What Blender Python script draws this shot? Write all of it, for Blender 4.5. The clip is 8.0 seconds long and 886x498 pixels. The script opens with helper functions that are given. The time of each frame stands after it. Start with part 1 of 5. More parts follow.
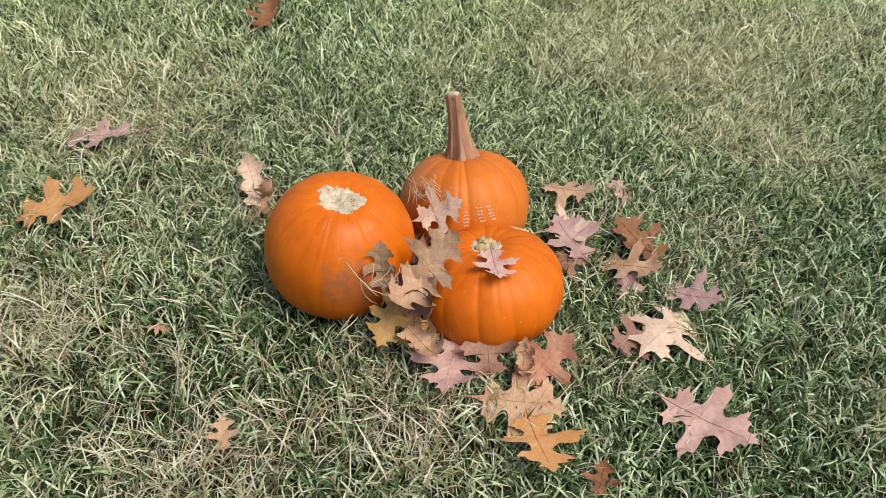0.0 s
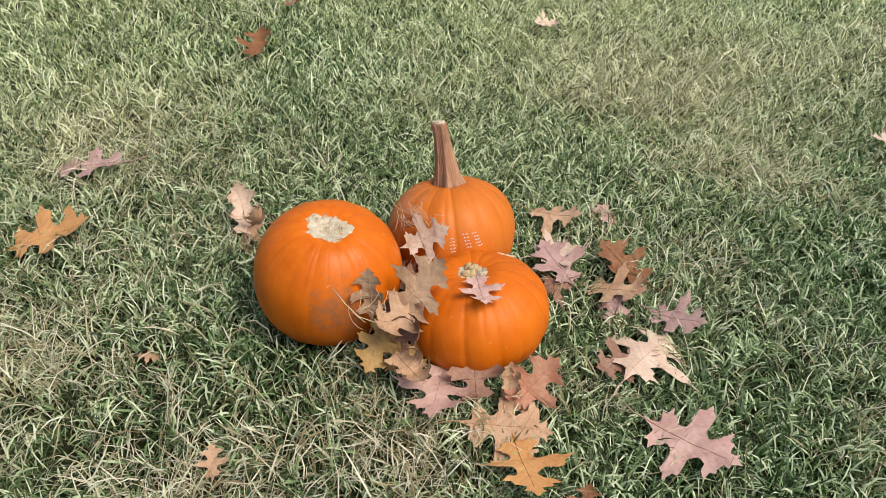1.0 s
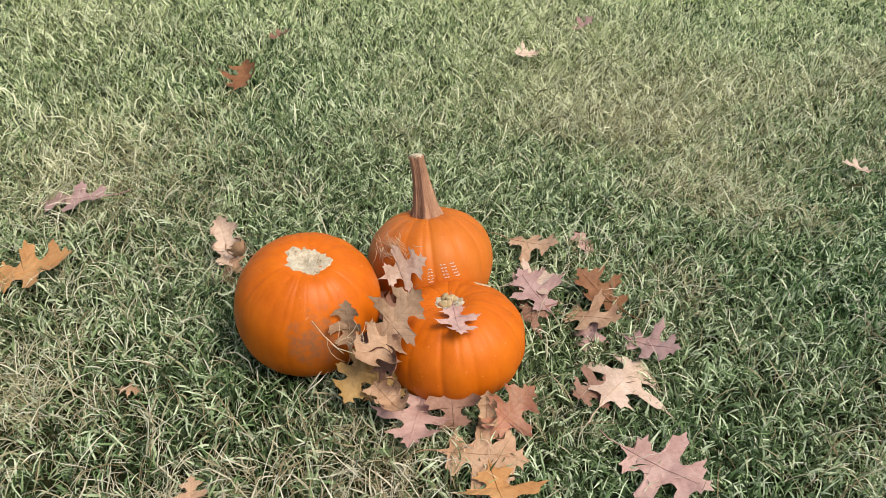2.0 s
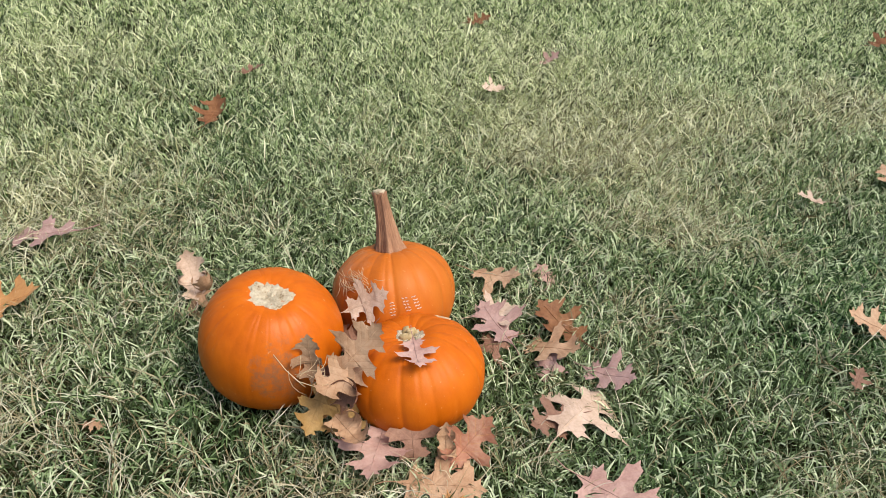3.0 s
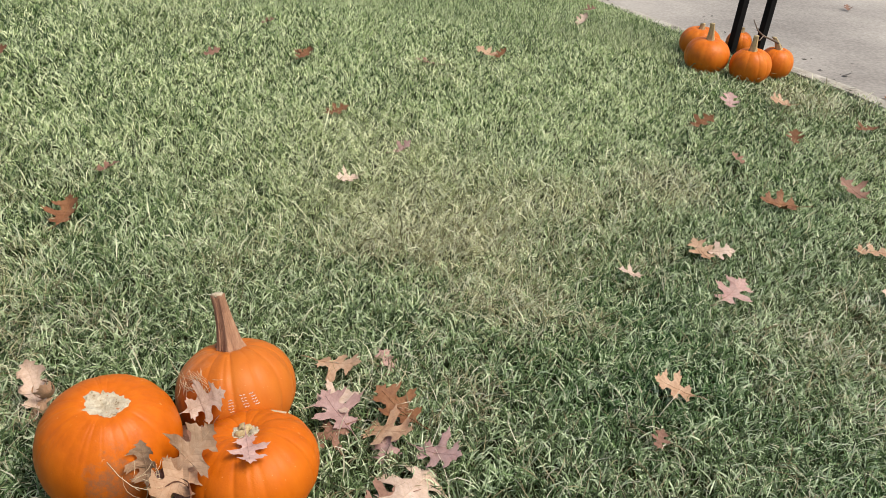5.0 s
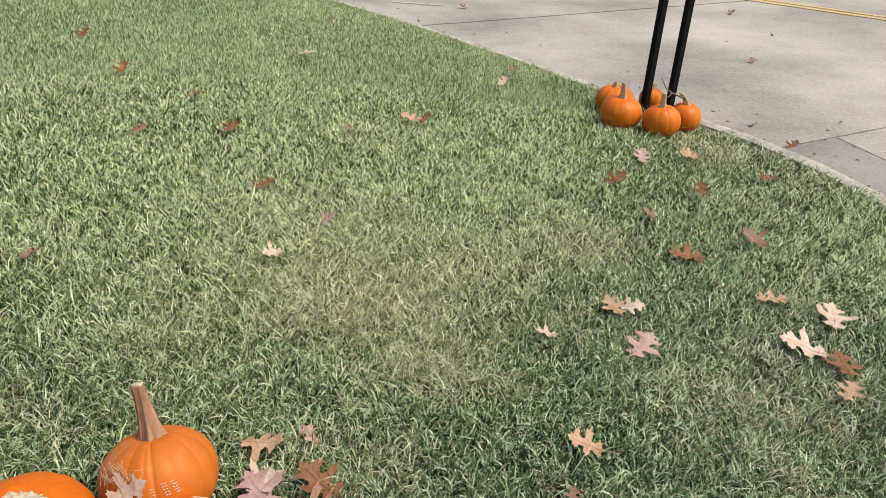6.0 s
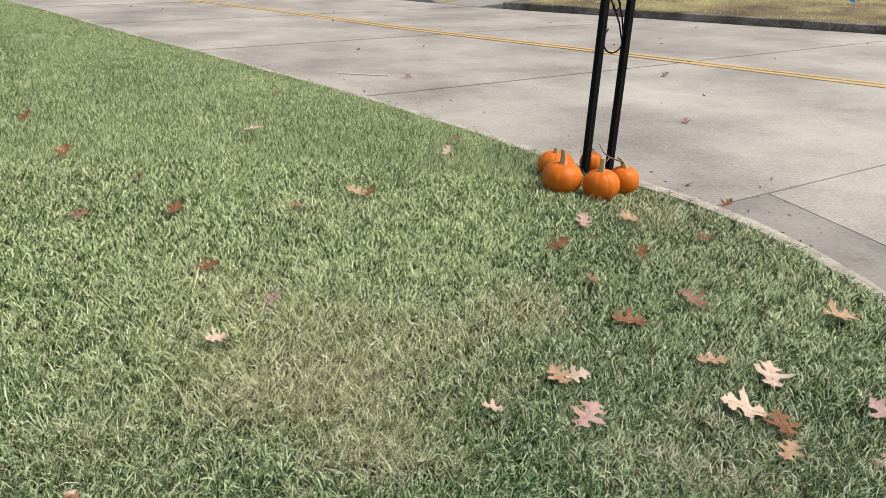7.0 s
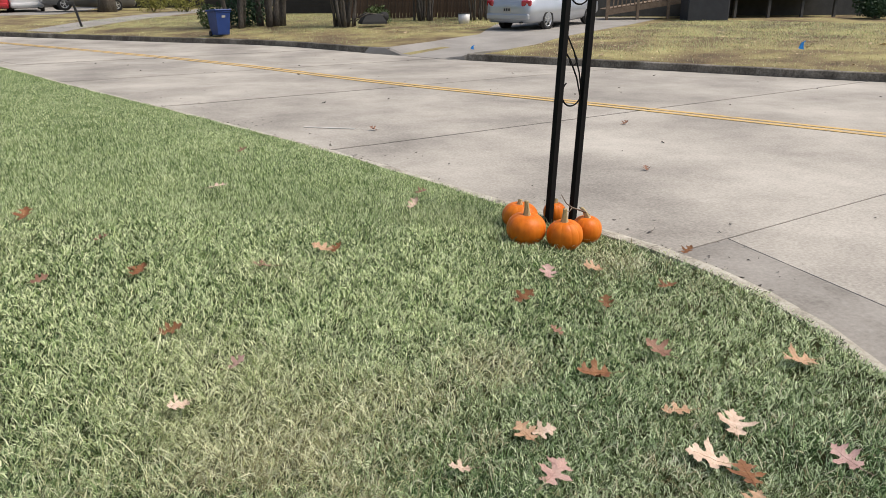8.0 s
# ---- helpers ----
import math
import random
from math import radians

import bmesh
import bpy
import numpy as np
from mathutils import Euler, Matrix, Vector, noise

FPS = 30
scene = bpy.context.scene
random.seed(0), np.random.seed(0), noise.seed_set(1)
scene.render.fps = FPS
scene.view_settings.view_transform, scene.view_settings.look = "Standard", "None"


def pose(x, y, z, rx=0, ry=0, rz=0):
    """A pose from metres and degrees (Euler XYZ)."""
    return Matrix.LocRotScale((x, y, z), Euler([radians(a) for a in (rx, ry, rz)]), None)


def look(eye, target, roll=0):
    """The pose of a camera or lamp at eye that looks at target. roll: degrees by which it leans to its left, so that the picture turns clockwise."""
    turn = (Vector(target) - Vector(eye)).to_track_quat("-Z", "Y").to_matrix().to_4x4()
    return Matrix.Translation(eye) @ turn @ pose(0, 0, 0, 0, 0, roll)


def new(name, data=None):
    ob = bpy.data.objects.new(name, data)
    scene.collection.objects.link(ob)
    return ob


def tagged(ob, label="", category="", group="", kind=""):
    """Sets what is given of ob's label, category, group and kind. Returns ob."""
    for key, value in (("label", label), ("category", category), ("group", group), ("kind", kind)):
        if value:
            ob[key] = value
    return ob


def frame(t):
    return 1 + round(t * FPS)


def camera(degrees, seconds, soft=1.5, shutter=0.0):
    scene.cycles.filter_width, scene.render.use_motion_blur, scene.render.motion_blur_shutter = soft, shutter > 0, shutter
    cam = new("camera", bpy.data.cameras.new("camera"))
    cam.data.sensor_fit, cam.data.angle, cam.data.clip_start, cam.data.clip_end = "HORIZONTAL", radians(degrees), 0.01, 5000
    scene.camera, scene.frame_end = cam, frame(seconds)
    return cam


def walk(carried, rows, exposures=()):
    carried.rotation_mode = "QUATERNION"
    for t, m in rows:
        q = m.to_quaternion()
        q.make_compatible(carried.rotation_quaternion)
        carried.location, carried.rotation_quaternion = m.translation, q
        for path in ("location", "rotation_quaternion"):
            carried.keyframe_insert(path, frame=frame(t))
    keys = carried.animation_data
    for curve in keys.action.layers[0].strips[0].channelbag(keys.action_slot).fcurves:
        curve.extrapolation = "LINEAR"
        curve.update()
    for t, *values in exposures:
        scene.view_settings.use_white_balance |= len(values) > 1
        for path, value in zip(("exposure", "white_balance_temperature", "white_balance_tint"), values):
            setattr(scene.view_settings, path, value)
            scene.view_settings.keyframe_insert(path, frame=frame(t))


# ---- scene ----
cam = camera(61.0, 8.0, soft=0.5)
PATH = [
    (0, (0.069, -0.021, 0.929), (-0.008, 1.485, -0.385), -1.07),
    (0.5, (0.073, -0.023, 0.937), (0.001, 1.499, -0.358), -1.20),
    (1, (0.083, -0.029, 0.950), (0.019, 1.512, -0.324), -1.24),
    (2.5, (0.125, -0.049, 0.991), (0.103, 1.551, -0.209), -1.05),
    (3, (0.144, -0.059, 1.007), (0.153, 1.562, -0.164), -0.50),
    (3.5, (0.159, -0.063, 1.019), (0.215, 1.577, -0.124), 0.19),
    (4, (0.186, -0.084, 1.037), (0.307, 1.571, -0.079), 1.00),
    (4.5, (0.222, -0.105, 1.078), (0.422, 1.566, -0.003), 1.61),
    (4.7, (0.246, -0.118, 1.101), (0.478, 1.561, 0.039), 1.76),
    (5.8, (0.313, -0.196, 1.220), (0.724, 1.520, 0.279), 1.76),
    (6, (0.335, -0.205, 1.239), (0.767, 1.520, 0.324), 1.39),
    (6.5, (0.348, -0.215, 1.273), (0.847, 1.530, 0.434), 0.97),
    (7, (0.380, -0.219, 1.306), (0.937, 1.540, 0.536), 0.46),
    (7.5, (0.396, -0.229, 1.330), (1.002, 1.542, 0.625), 0.06),
    (8, (0.406, -0.231, 1.355), (1.050, 1.545, 0.700), -0.20),
]
walk(cam, [(t, look(eye, target, roll)) for t, eye, target, roll in PATH])

# ---- light: a bright, thinly clouded autumn day ----
SUN_EL, SUN_AZ = 58.0, 118.0    # degrees; azimuth clockwise from +y
world = bpy.data.worlds.new("world")
scene.world = world
world.use_nodes = True
wn = world.node_tree
sky = wn.nodes.new("ShaderNodeTexSky")
sky.sky_type, sky.sun_disc = "NISHITA", False
sky.sun_elevation, sky.sun_rotation = radians(SUN_EL), radians(SUN_AZ)
sky.air_density, sky.dust_density, sky.ozone_density = 1.0, 4.0, 0.6
wn.links.new(sky.outputs[0], wn.nodes["Background"].inputs[0])
wn.nodes["Background"].inputs[1].default_value = 0.122
sun = new("sun", bpy.data.lights.new("sun", "SUN"))
sun.data.energy, sun.data.angle, sun.data.color = 2.3, radians(27), (1.0, 0.94, 0.85)
sd = Vector((math.sin(radians(SUN_AZ)) * math.cos(radians(SUN_EL)), math.cos(radians(SUN_AZ)) * math.cos(radians(SUN_EL)), math.sin(radians(SUN_EL))))
sun.matrix_world = look(sd * 30, (0, 0, 0))
scene.view_settings.exposure = 0.32

# ---- materials ----
def mat(name, rough=0.7, metal=0.0, coat=0.0, spec=0.5):
    m = bpy.data.materials.new(name)
    m.use_nodes = True
    b = m.node_tree.nodes["Principled BSDF"]
    b.inputs["Roughness"].default_value, b.inputs["Metallic"].default_value = rough, metal
    b.inputs["Coat Weight"].default_value, b.inputs["Specular IOR Level"].default_value = coat, spec
    return m, m.node_tree, b


def node(t, kind, **inputs):
    n = t.nodes.new(kind)
    for k, v in inputs.items():
        n.inputs[k.replace("_", " ")].default_value = v
    return n


def coords(t, kind="Object"):
    return t.nodes.new("ShaderNodeTexCoord").outputs[kind]


def noise_of(t, where, scale, detail=4.0, rough=0.6, stretch=None):
    n = node(t, "ShaderNodeTexNoise", Scale=scale, Detail=detail, Roughness=rough)
    if stretch:
        mp = t.nodes.new("ShaderNodeMapping")
        mp.inputs["Scale"].default_value = stretch
        t.links.new(where, mp.inputs[0])
        where = mp.outputs[0]
    t.links.new(where, n.inputs["Vector"])
    return n.outputs["Fac"]


def ramp(t, fac, stops):
    r = t.nodes.new("ShaderNodeValToRGB")
    while len(r.color_ramp.elements) < len(stops):
        r.color_ramp.elements.new(0.5)
    for e, (p, c) in zip(r.color_ramp.elements, stops):
        e.position, e.color = p, (*c, 1) if len(c) == 3 else c
    t.links.new(fac, r.inputs[0])
    return r.outputs[0]


def blend(t, fac, a, b, how="MIX"):
    m = t.nodes.new("ShaderNodeMix")
    m.data_type, m.blend_type = "RGBA", how
    for sock, v in ((m.inputs[0], fac), (m.inputs[6], a), (m.inputs[7], b)):
        if isinstance(v, bpy.types.NodeSocket):
            t.links.new(v, sock)
        else:
            sock.default_value = v if isinstance(v, (int, float)) else (*v, 1)
    return m.outputs[2]


def calc(t, how, a, b=0.0):
    m = t.nodes.new("ShaderNodeMath")
    m.operation = how
    for sock, v in ((m.inputs[0], a), (m.inputs[1], b)):
        if isinstance(v, bpy.types.NodeSocket):
            t.links.new(v, sock)
        else:
            sock.default_value = v
    return m.outputs[0]


def bump(t, b, height, strength=0.3, dist=0.01):
    n = node(t, "ShaderNodeBump", Strength=strength, Distance=dist)
    t.links.new(height, n.inputs["Height"])
    t.links.new(n.outputs[0], b.inputs["Normal"])


def surface(name, stops, scale=8.0, fine=60.0, rough=0.75, bumps=0.3, dist=0.01, stretch=None, vary=0.0, where="Object", metal=0.0, coat=0.0, spec=0.5):
    """Two scales of noise over a ramp of colours, with fine relief and, if asked, a different tone for each object."""
    m, t, b = mat(name, rough, metal, coat, spec)
    c = coords(t, where)
    big, small = noise_of(t, c, scale, 5, 0.6, stretch), noise_of(t, c, fine, 4, 0.7, stretch)
    f = calc(t, "ADD", calc(t, "MULTIPLY", big, 0.6), calc(t, "MULTIPLY", small, 0.4))
    col = ramp(t, f, stops)
    if vary:
        o = t.nodes.new("ShaderNodeObjectInfo").outputs["Random"]
        h = node(t, "ShaderNodeHueSaturation")
        t.links.new(calc(t, "ADD", calc(t, "MULTIPLY", o, vary), 1 - vary / 2), h.inputs["Value"])
        t.links.new(col, h.inputs["Color"])
        col = h.outputs[0]
    t.links.new(col, b.inputs["Base Color"])
    bump(t, b, small, bumps, dist)
    return m


def grey(v, w=1.0, x=1.0):
    return (v, v * w, v * x)


# dry spots of the lawn: x, y, radius
DRY = ((0.0, 0.62, .12), (-.75, 1.45, .3), (-.62, .72, .22), (.55, 1.95, .35), (.75, 1.5, .18), (-.3, .5, .15), (.42, 2.35, .5), (.62, 1.9, .3),
       (.4, 2.75, .35), (1.05, 2.2, .25), (1.55, 2.35, .3), (.85, 3.7, .3), (2.9, 3.6, .3), (2.3, 4.8, .5), (-.55, 4.3, .5), (-1.1, 2.4, .4))


def grass_material(name, stops_green, stops_dry, dryness):
    m, t, b = mat(name, 0.45, spec=0.35)
    isl = t.nodes.new("ShaderNodeNewGeometry").outputs["Random Per Island"]
    c = coords(t)
    patch = noise_of(t, c, 1.1, 4, 0.6)
    patch2 = noise_of(t, c, 0.35, 2, 0.5)
    tuft = noise_of(t, c, 22, 3, 0.6)
    drift = calc(t, "ADD", calc(t, "MULTIPLY", calc(t, "SUBTRACT", calc(t, "ADD", patch, patch2), 1.0), 0.32), calc(t, "MULTIPLY", calc(t, "SUBTRACT", tuft, 0.5), 0.7))
    f = calc(t, "ADD", isl, drift)
    col = blend(t, ramp(t, patch, ((0.35, (0, 0, 0)), (0.75, (dryness,) * 3))), ramp(t, f, stops_green), ramp(t, isl, stops_dry))
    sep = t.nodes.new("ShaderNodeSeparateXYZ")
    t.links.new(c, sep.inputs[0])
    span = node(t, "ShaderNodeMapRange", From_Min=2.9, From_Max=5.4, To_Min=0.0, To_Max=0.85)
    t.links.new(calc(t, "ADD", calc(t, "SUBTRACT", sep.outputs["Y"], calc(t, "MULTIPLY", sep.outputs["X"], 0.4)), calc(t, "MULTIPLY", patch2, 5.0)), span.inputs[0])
    col = blend(t, span.outputs[0], col, ramp(t, f, ((0.18, (.035, .085, .022)), (0.41, (.42, .56, .21)), (0.70, (.92, .97, .60)))))      # yellower turf farther out, brightened so its colour carries the sunlight there
    t.links.new(col, b.inputs["Base Color"])
    thin = t.nodes.new("ShaderNodeBsdfTranslucent")
    t.links.new(col, thin.inputs[0])
    mix = node(t, "ShaderNodeMixShader", Fac=0.40)
    t.links.new(b.outputs[0], mix.inputs[1])
    t.links.new(thin.outputs[0], mix.inputs[2])
    t.links.new(mix.outputs[0], t.nodes["Material Output"].inputs[0])
    return m


GREEN = ((0.14, (.020, .054, .016)), (0.42, (.078, .182, .052)), (0.62, (.31, .465, .195)), (0.84, (.79, .90, .60)))
STRAW = ((0.0, (.24, .18, .09)), (0.4, (.54, .47, .28)), (0.9, (.92, .88, .70)))
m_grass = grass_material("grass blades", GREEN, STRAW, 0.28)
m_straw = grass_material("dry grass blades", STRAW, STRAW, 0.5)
m_far_grass = grass_material("far grass", ((0.1, (.17, .20, .03)), (0.6, (.42, .44, .09)), (1.0, (.64, .62, .20))), STRAW, 0.15)
def soil_material():
    """Thatch under the blades, darkened to hold the shade between them, that passes into close yellow-green turf
    farther out.
    """
    m, t, b = mat("lawn soil and shade-darkened thatch", 0.98, spec=0.1)
    c = coords(t)
    big, small = noise_of(t, c, 1.3, 5, 0.6), noise_of(t, c, 190, 4, 0.7)
    f = calc(t, "ADD", calc(t, "MULTIPLY", big, 0.6), calc(t, "MULTIPLY", small, 0.4))
    # thatch tones taken darker than dry thatch: shade of the gaps painted in
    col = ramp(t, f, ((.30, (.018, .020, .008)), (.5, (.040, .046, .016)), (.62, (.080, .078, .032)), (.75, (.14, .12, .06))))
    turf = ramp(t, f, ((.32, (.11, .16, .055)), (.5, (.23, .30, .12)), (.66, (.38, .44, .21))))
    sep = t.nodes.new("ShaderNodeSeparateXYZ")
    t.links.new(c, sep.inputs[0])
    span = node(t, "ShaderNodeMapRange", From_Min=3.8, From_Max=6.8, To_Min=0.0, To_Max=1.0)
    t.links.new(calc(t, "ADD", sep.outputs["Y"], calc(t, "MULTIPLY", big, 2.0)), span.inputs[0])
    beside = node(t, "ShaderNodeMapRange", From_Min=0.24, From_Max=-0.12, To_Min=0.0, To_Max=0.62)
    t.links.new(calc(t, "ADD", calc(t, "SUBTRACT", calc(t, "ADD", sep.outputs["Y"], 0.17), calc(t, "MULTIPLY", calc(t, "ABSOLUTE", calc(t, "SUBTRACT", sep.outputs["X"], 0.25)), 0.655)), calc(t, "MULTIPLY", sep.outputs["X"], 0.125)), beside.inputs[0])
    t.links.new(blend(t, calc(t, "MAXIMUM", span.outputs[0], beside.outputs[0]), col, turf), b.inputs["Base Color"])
    bump(t, b, small, 1.0, 0.03)
    return m


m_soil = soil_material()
m_kerb = surface("weathered kerb concrete", ((.34, (.15, .135, .105)), (.45, (.33, .30, .24)), (.55, (.44, .41, .335)), (.68, (.60, .56, .47))), 6, 45, 0.9, 0.6, 0.008)
m_dark_kerb = surface("dark stained kerb concrete", ((.34, (.040, .033, .026)), (.46, (.10, .086, .068)), (.55, (.19, .168, .136)), (.68, (.38, .35, .30))), 1.6, 22, 0.9, 0.4, 0.008)
m_slab = surface("road concrete", ((.36, (.200, .181, .156)), (.46, (.300, .274, .236)), (.54, (.378, .347, .298)), (.64, (.48, .444, .385))), 0.6, 38, 0.85, 0.3, 0.004, vary=0.10)
m_gutter = surface("gutter concrete", ((.32, (.15, .135, .115)), (.48, (.255, .235, .205)), (.6, (.32, .295, .26)), (.75, (.40, .37, .325))), 2.2, 30, 0.85, 0.3, 0.006, vary=0.10)
m_bed = surface("joint filler", ((.35, (.018, .016, .014)), (.6, (.055, .048, .040))), 3, 40, 0.95)
m_yellow = surface("worn yellow road paint", ((.38, (.36, .30, .21)), (.47, (.56, .37, .13)), (.8, (.70, .46, .15))), 5, 40, 0.7, 0.2, 0.003)
m_chalk = surface("pale chalk", ((.3, (.45, .43, .40)), (.7, (.62, .60, .56))), 20, 90, 0.9)
m_iron = surface("black painted iron", ((.3, (.004, .004, .004)), (.66, (.009, .0085, .008)), (.8, (.05, .036, .028))), 14, 80, 0.7, 0.2, 0.003, spec=0.12)

# ---- helpers for building ----
def mesh_of(name, verts, faces, material=None, smooth=False):
    me = bpy.data.meshes.new(name)
    me.from_pydata([tuple(v) for v in verts], [], faces)
    me.update()
    if smooth:
        me.shade_smooth()
    if material:
        me.materials.append(material)
    return me


def part(name, bm, material, parent=None, label="", smooth=False):
    """A bmesh or a mesh as one object under its thing."""
    if isinstance(bm, bmesh.types.BMesh):
        me = bpy.data.meshes.new(name)
        bm.to_mesh(me)
        bm.free()
    else:
        me = bm
    if smooth:
        me.shade_smooth()
    if material and not me.materials:
        me.materials.append(material)
    ob = new(name, me)
    if parent:
        ob.parent = parent
    if label:
        ob["label"] = label
    return ob


def thing(name, place, label, category, group="", kind=""):
    ob = new(name)
    ob.matrix_world = place if isinstance(place, Matrix) else Matrix.Translation(place)
    return tagged(ob, label, category, group, kind)


def box(sx, sy, sz, at=(0, 0, 0), turn=None, bevel=0.0, bm=None, seg=2):
    """A box of that size, its middle at the place given, with rounded edges."""
    b = bmesh.new()
    bmesh.ops.create_cube(b, size=1.0, matrix=Matrix.Diagonal((sx, sy, sz, 1)))
    if bevel:
        bmesh.ops.bevel(b, geom=b.edges[:], offset=bevel, segments=seg, affect="EDGES", profile=0.5)
    m = Matrix.Translation(at) @ (turn or Matrix())
    b.transform(m)
    if bm is None:
        return b
    me = bpy.data.meshes.new("tmp")
    b.to_mesh(me)
    b.free()
    bm.from_mesh(me)
    bpy.data.meshes.remove(me)
    return bm


def tube_mesh(name, pts, radii, sides=8, material=None, ridges=0.0, ridge_n=5):
    """A bent, tapering rod through the points, closed at both ends."""
    pts = [Vector(p) for p in pts]
    verts, faces = [], []
    up = Vector((0.3, 0.9, 0.2)).normalized()
    for i, p in enumerate(pts):
        d = (pts[min(i + 1, len(pts) - 1)] - pts[max(i - 1, 0)]).normalized()
        u = up.cross(d).normalized()
        v = d.cross(u)
        for k in range(sides):
            a = 2 * math.pi * k / sides
            r = radii[i] * (1 + ridges * math.cos(ridge_n * a + 0.35 * math.sin(2.3 * a + 0.2 * i)) * (1 + 0.3 * math.sin(3 * a)))
            verts.append(p + (u * math.cos(a) + v * math.sin(a)) * r)
    n = len(pts)
    for i in range(n - 1):
        for k in range(sides):
            faces.append((i * sides + k, i * sides + (k + 1) % sides, (i + 1) * sides + (k + 1) % sides, (i + 1) * sides + k))
    faces.append(tuple(reversed(range(sides))))
    faces.append(tuple((n - 1) * sides + k for k in range(sides)))
    return mesh_of(name, verts, faces, material, True)


# ---- the plan: the road runs between two kerb lines; w = y - SKEW * x counts along it, joints lie at equal w ----
SKEW = 0.247
NEAR = ((5.0, -60), (3.0, -12), (2.2, -3), (2.55, -.3), (2.72, .3), (3.05, 1.2), (3.30, 1.95), (3.44, 2.49), (3.47, 2.98), (3.32, 3.93), (3.22, 4.23), (2.81, 5.35), (2.19, 7.1), (.77, 10.6),
        (-1.28, 15.3), (-3.1, 19.7), (-7.2, 28), (-14, 40), (-40, 76), (-100, 140))
MID = ((40, -60), (16.5, -6), (11, 2.6), (8.58, 7.05), (6.53, 10.76), (4.6, 14.1), (1.91, 19.6), (-1.9, 26), (-8.4, 36), (-34, 70), (-94, 134))
FAR = ((60, -60), (24, -4), (15.9, 7.5), (13.55, 10.76), (11.8, 13.0), (10.3, 15.0), (7.66, 18.4), (6.0, 21.4), (4.1, 25.1), (-.2, 29.5), (-6.5, 36), (-30, 64), (-88, 128))
ROAD_Z, KERB_Z, FAR_Z = -0.40, -0.305, -0.24


def line_of(points):
    p = np.array(points, float)
    seg = np.r_[0, np.cumsum(np.hypot(*np.diff(p, axis=0).T))]
    s = np.linspace(0, seg[-1], 1600)
    d = np.gradient(p, seg, axis=0)          # smooth through the points
    k = np.clip(np.searchsorted(seg, s, "right") - 1, 0, len(p) - 2)
    h = (seg[k + 1] - seg[k])[:, None]
    u = ((s - seg[k])[:, None]) / h
    q = (2 * u**3 - 3 * u**2 + 1) * p[k] + (u**3 - 2 * u**2 + u) * h * d[k] + (-2 * u**3 + 3 * u**2) * p[k + 1] + (u**3 - u**2) * h * d[k + 1]
    w = q[:, 1] - SKEW * q[:, 0]
    return w, q[:, 0]


LINES = {n: line_of(p) for n, p in (("near", NEAR), ("mid", MID), ("far", FAR))}


def line_x(name, w):
    return np.interp(w, *LINES[name])


def lawn_top(x, y):
    """Height of the grass tips' carpet: the lawn falls towards the kerb."""
    x, y = np.asarray(x, float), np.asarray(y, float)
    d = (line_x("near", y - SKEW * x) - x) * 0.93
    plane = np.clip(-0.0874 * x - 0.0132 * y + 0.0316, -0.6, 0.55)
    edge = KERB_Z + 0.022 + 0.16 * np.maximum(d, 0)
    k = 0.05
    h = np.clip(0.5 + 0.5 * (edge - plane) / k, 0, 1)
    return edge * (1 - h) + plane * h - k * h * (1 - h)


def soil(x, y):
    x, y = np.asarray(x, float), np.asarray(y, float)
    d = line_x("near", y - SKEW * x) - x
    return lawn_top(x, y) - 0.028 * np.clip(d / 0.35, 0.4, 1) + 0.006 * np.sin(5.1 * x + 1.3 * y) * np.sin(4.3 * y - 2 * x) + 0.004 * np.sin(11 * x) * np.sin(9 * y + 1)


def yard(x, y):
    """Height of the ground across the road."""
    x, y = np.asarray(x, float), np.asarray(y, float)
    d = np.maximum((x - line_x("far", y - SKEW * x)) * 0.78, 0)
    w = y - SKEW * x
    gap = np.clip((w - 16.35) / 0.25, 0, 1) * np.clip((19.25 - w) / 0.3, 0, 1)      # dropped kerb at the driveway
    z = FAR_Z + 0.5 * (1 - np.exp(-d / 6.5))
    return z * (1 - gap) + np.minimum(z, ROAD_Z - 0.004 + 0.11 * d) * gap

# ---- ground, kerbs and road ----
def rows_w():
    return np.unique(np.r_[-300, -150, -80, -40, np.arange(-20, -2, 2), np.arange(-2, 14, 0.2), np.arange(14, 40, 1), np.arange(40, 100, 6), 120, 160, 250, 400, 600])


def build_ground():
    ws = rows_w()
    near = np.r_[np.geomspace(400, 8, 14), np.arange(7.5, 4, -0.5), np.arange(4, 0.05, -0.2), 0.08, 0.0]
    far = np.r_[0.16, 0.5, 1, 1.5, np.arange(2, 14, 1), np.geomspace(14, 500, 14)]
    verts, n = [], len(near) + 3 + len(far)
    for w in ws:
        xn, xm, xf = line_x("near", w), line_x("mid", w), line_x("far", w)
        xs = xn - near
        ys = w + SKEW * xs
        verts += list(zip(xs, ys, soil(xs, ys)))
        for x in (xn + 0.10, xm, xf - 0.02):
            verts.append((x, w + SKEW * x, ROAD_Z - 0.12))
        xs = xf + far
        ys = w + SKEW * xs
        verts += list(zip(xs, ys, yard(xs, ys)))
    faces = [(r * n + c, r * n + c + 1, (r + 1) * n + c + 1, (r + 1) * n + c) for r in range(len(ws) - 1) for c in range(n - 1)]
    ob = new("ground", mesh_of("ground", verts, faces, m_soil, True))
    tagged(ob, "short green lawn soil with thatch and bare spots", "ground", kind="structure")


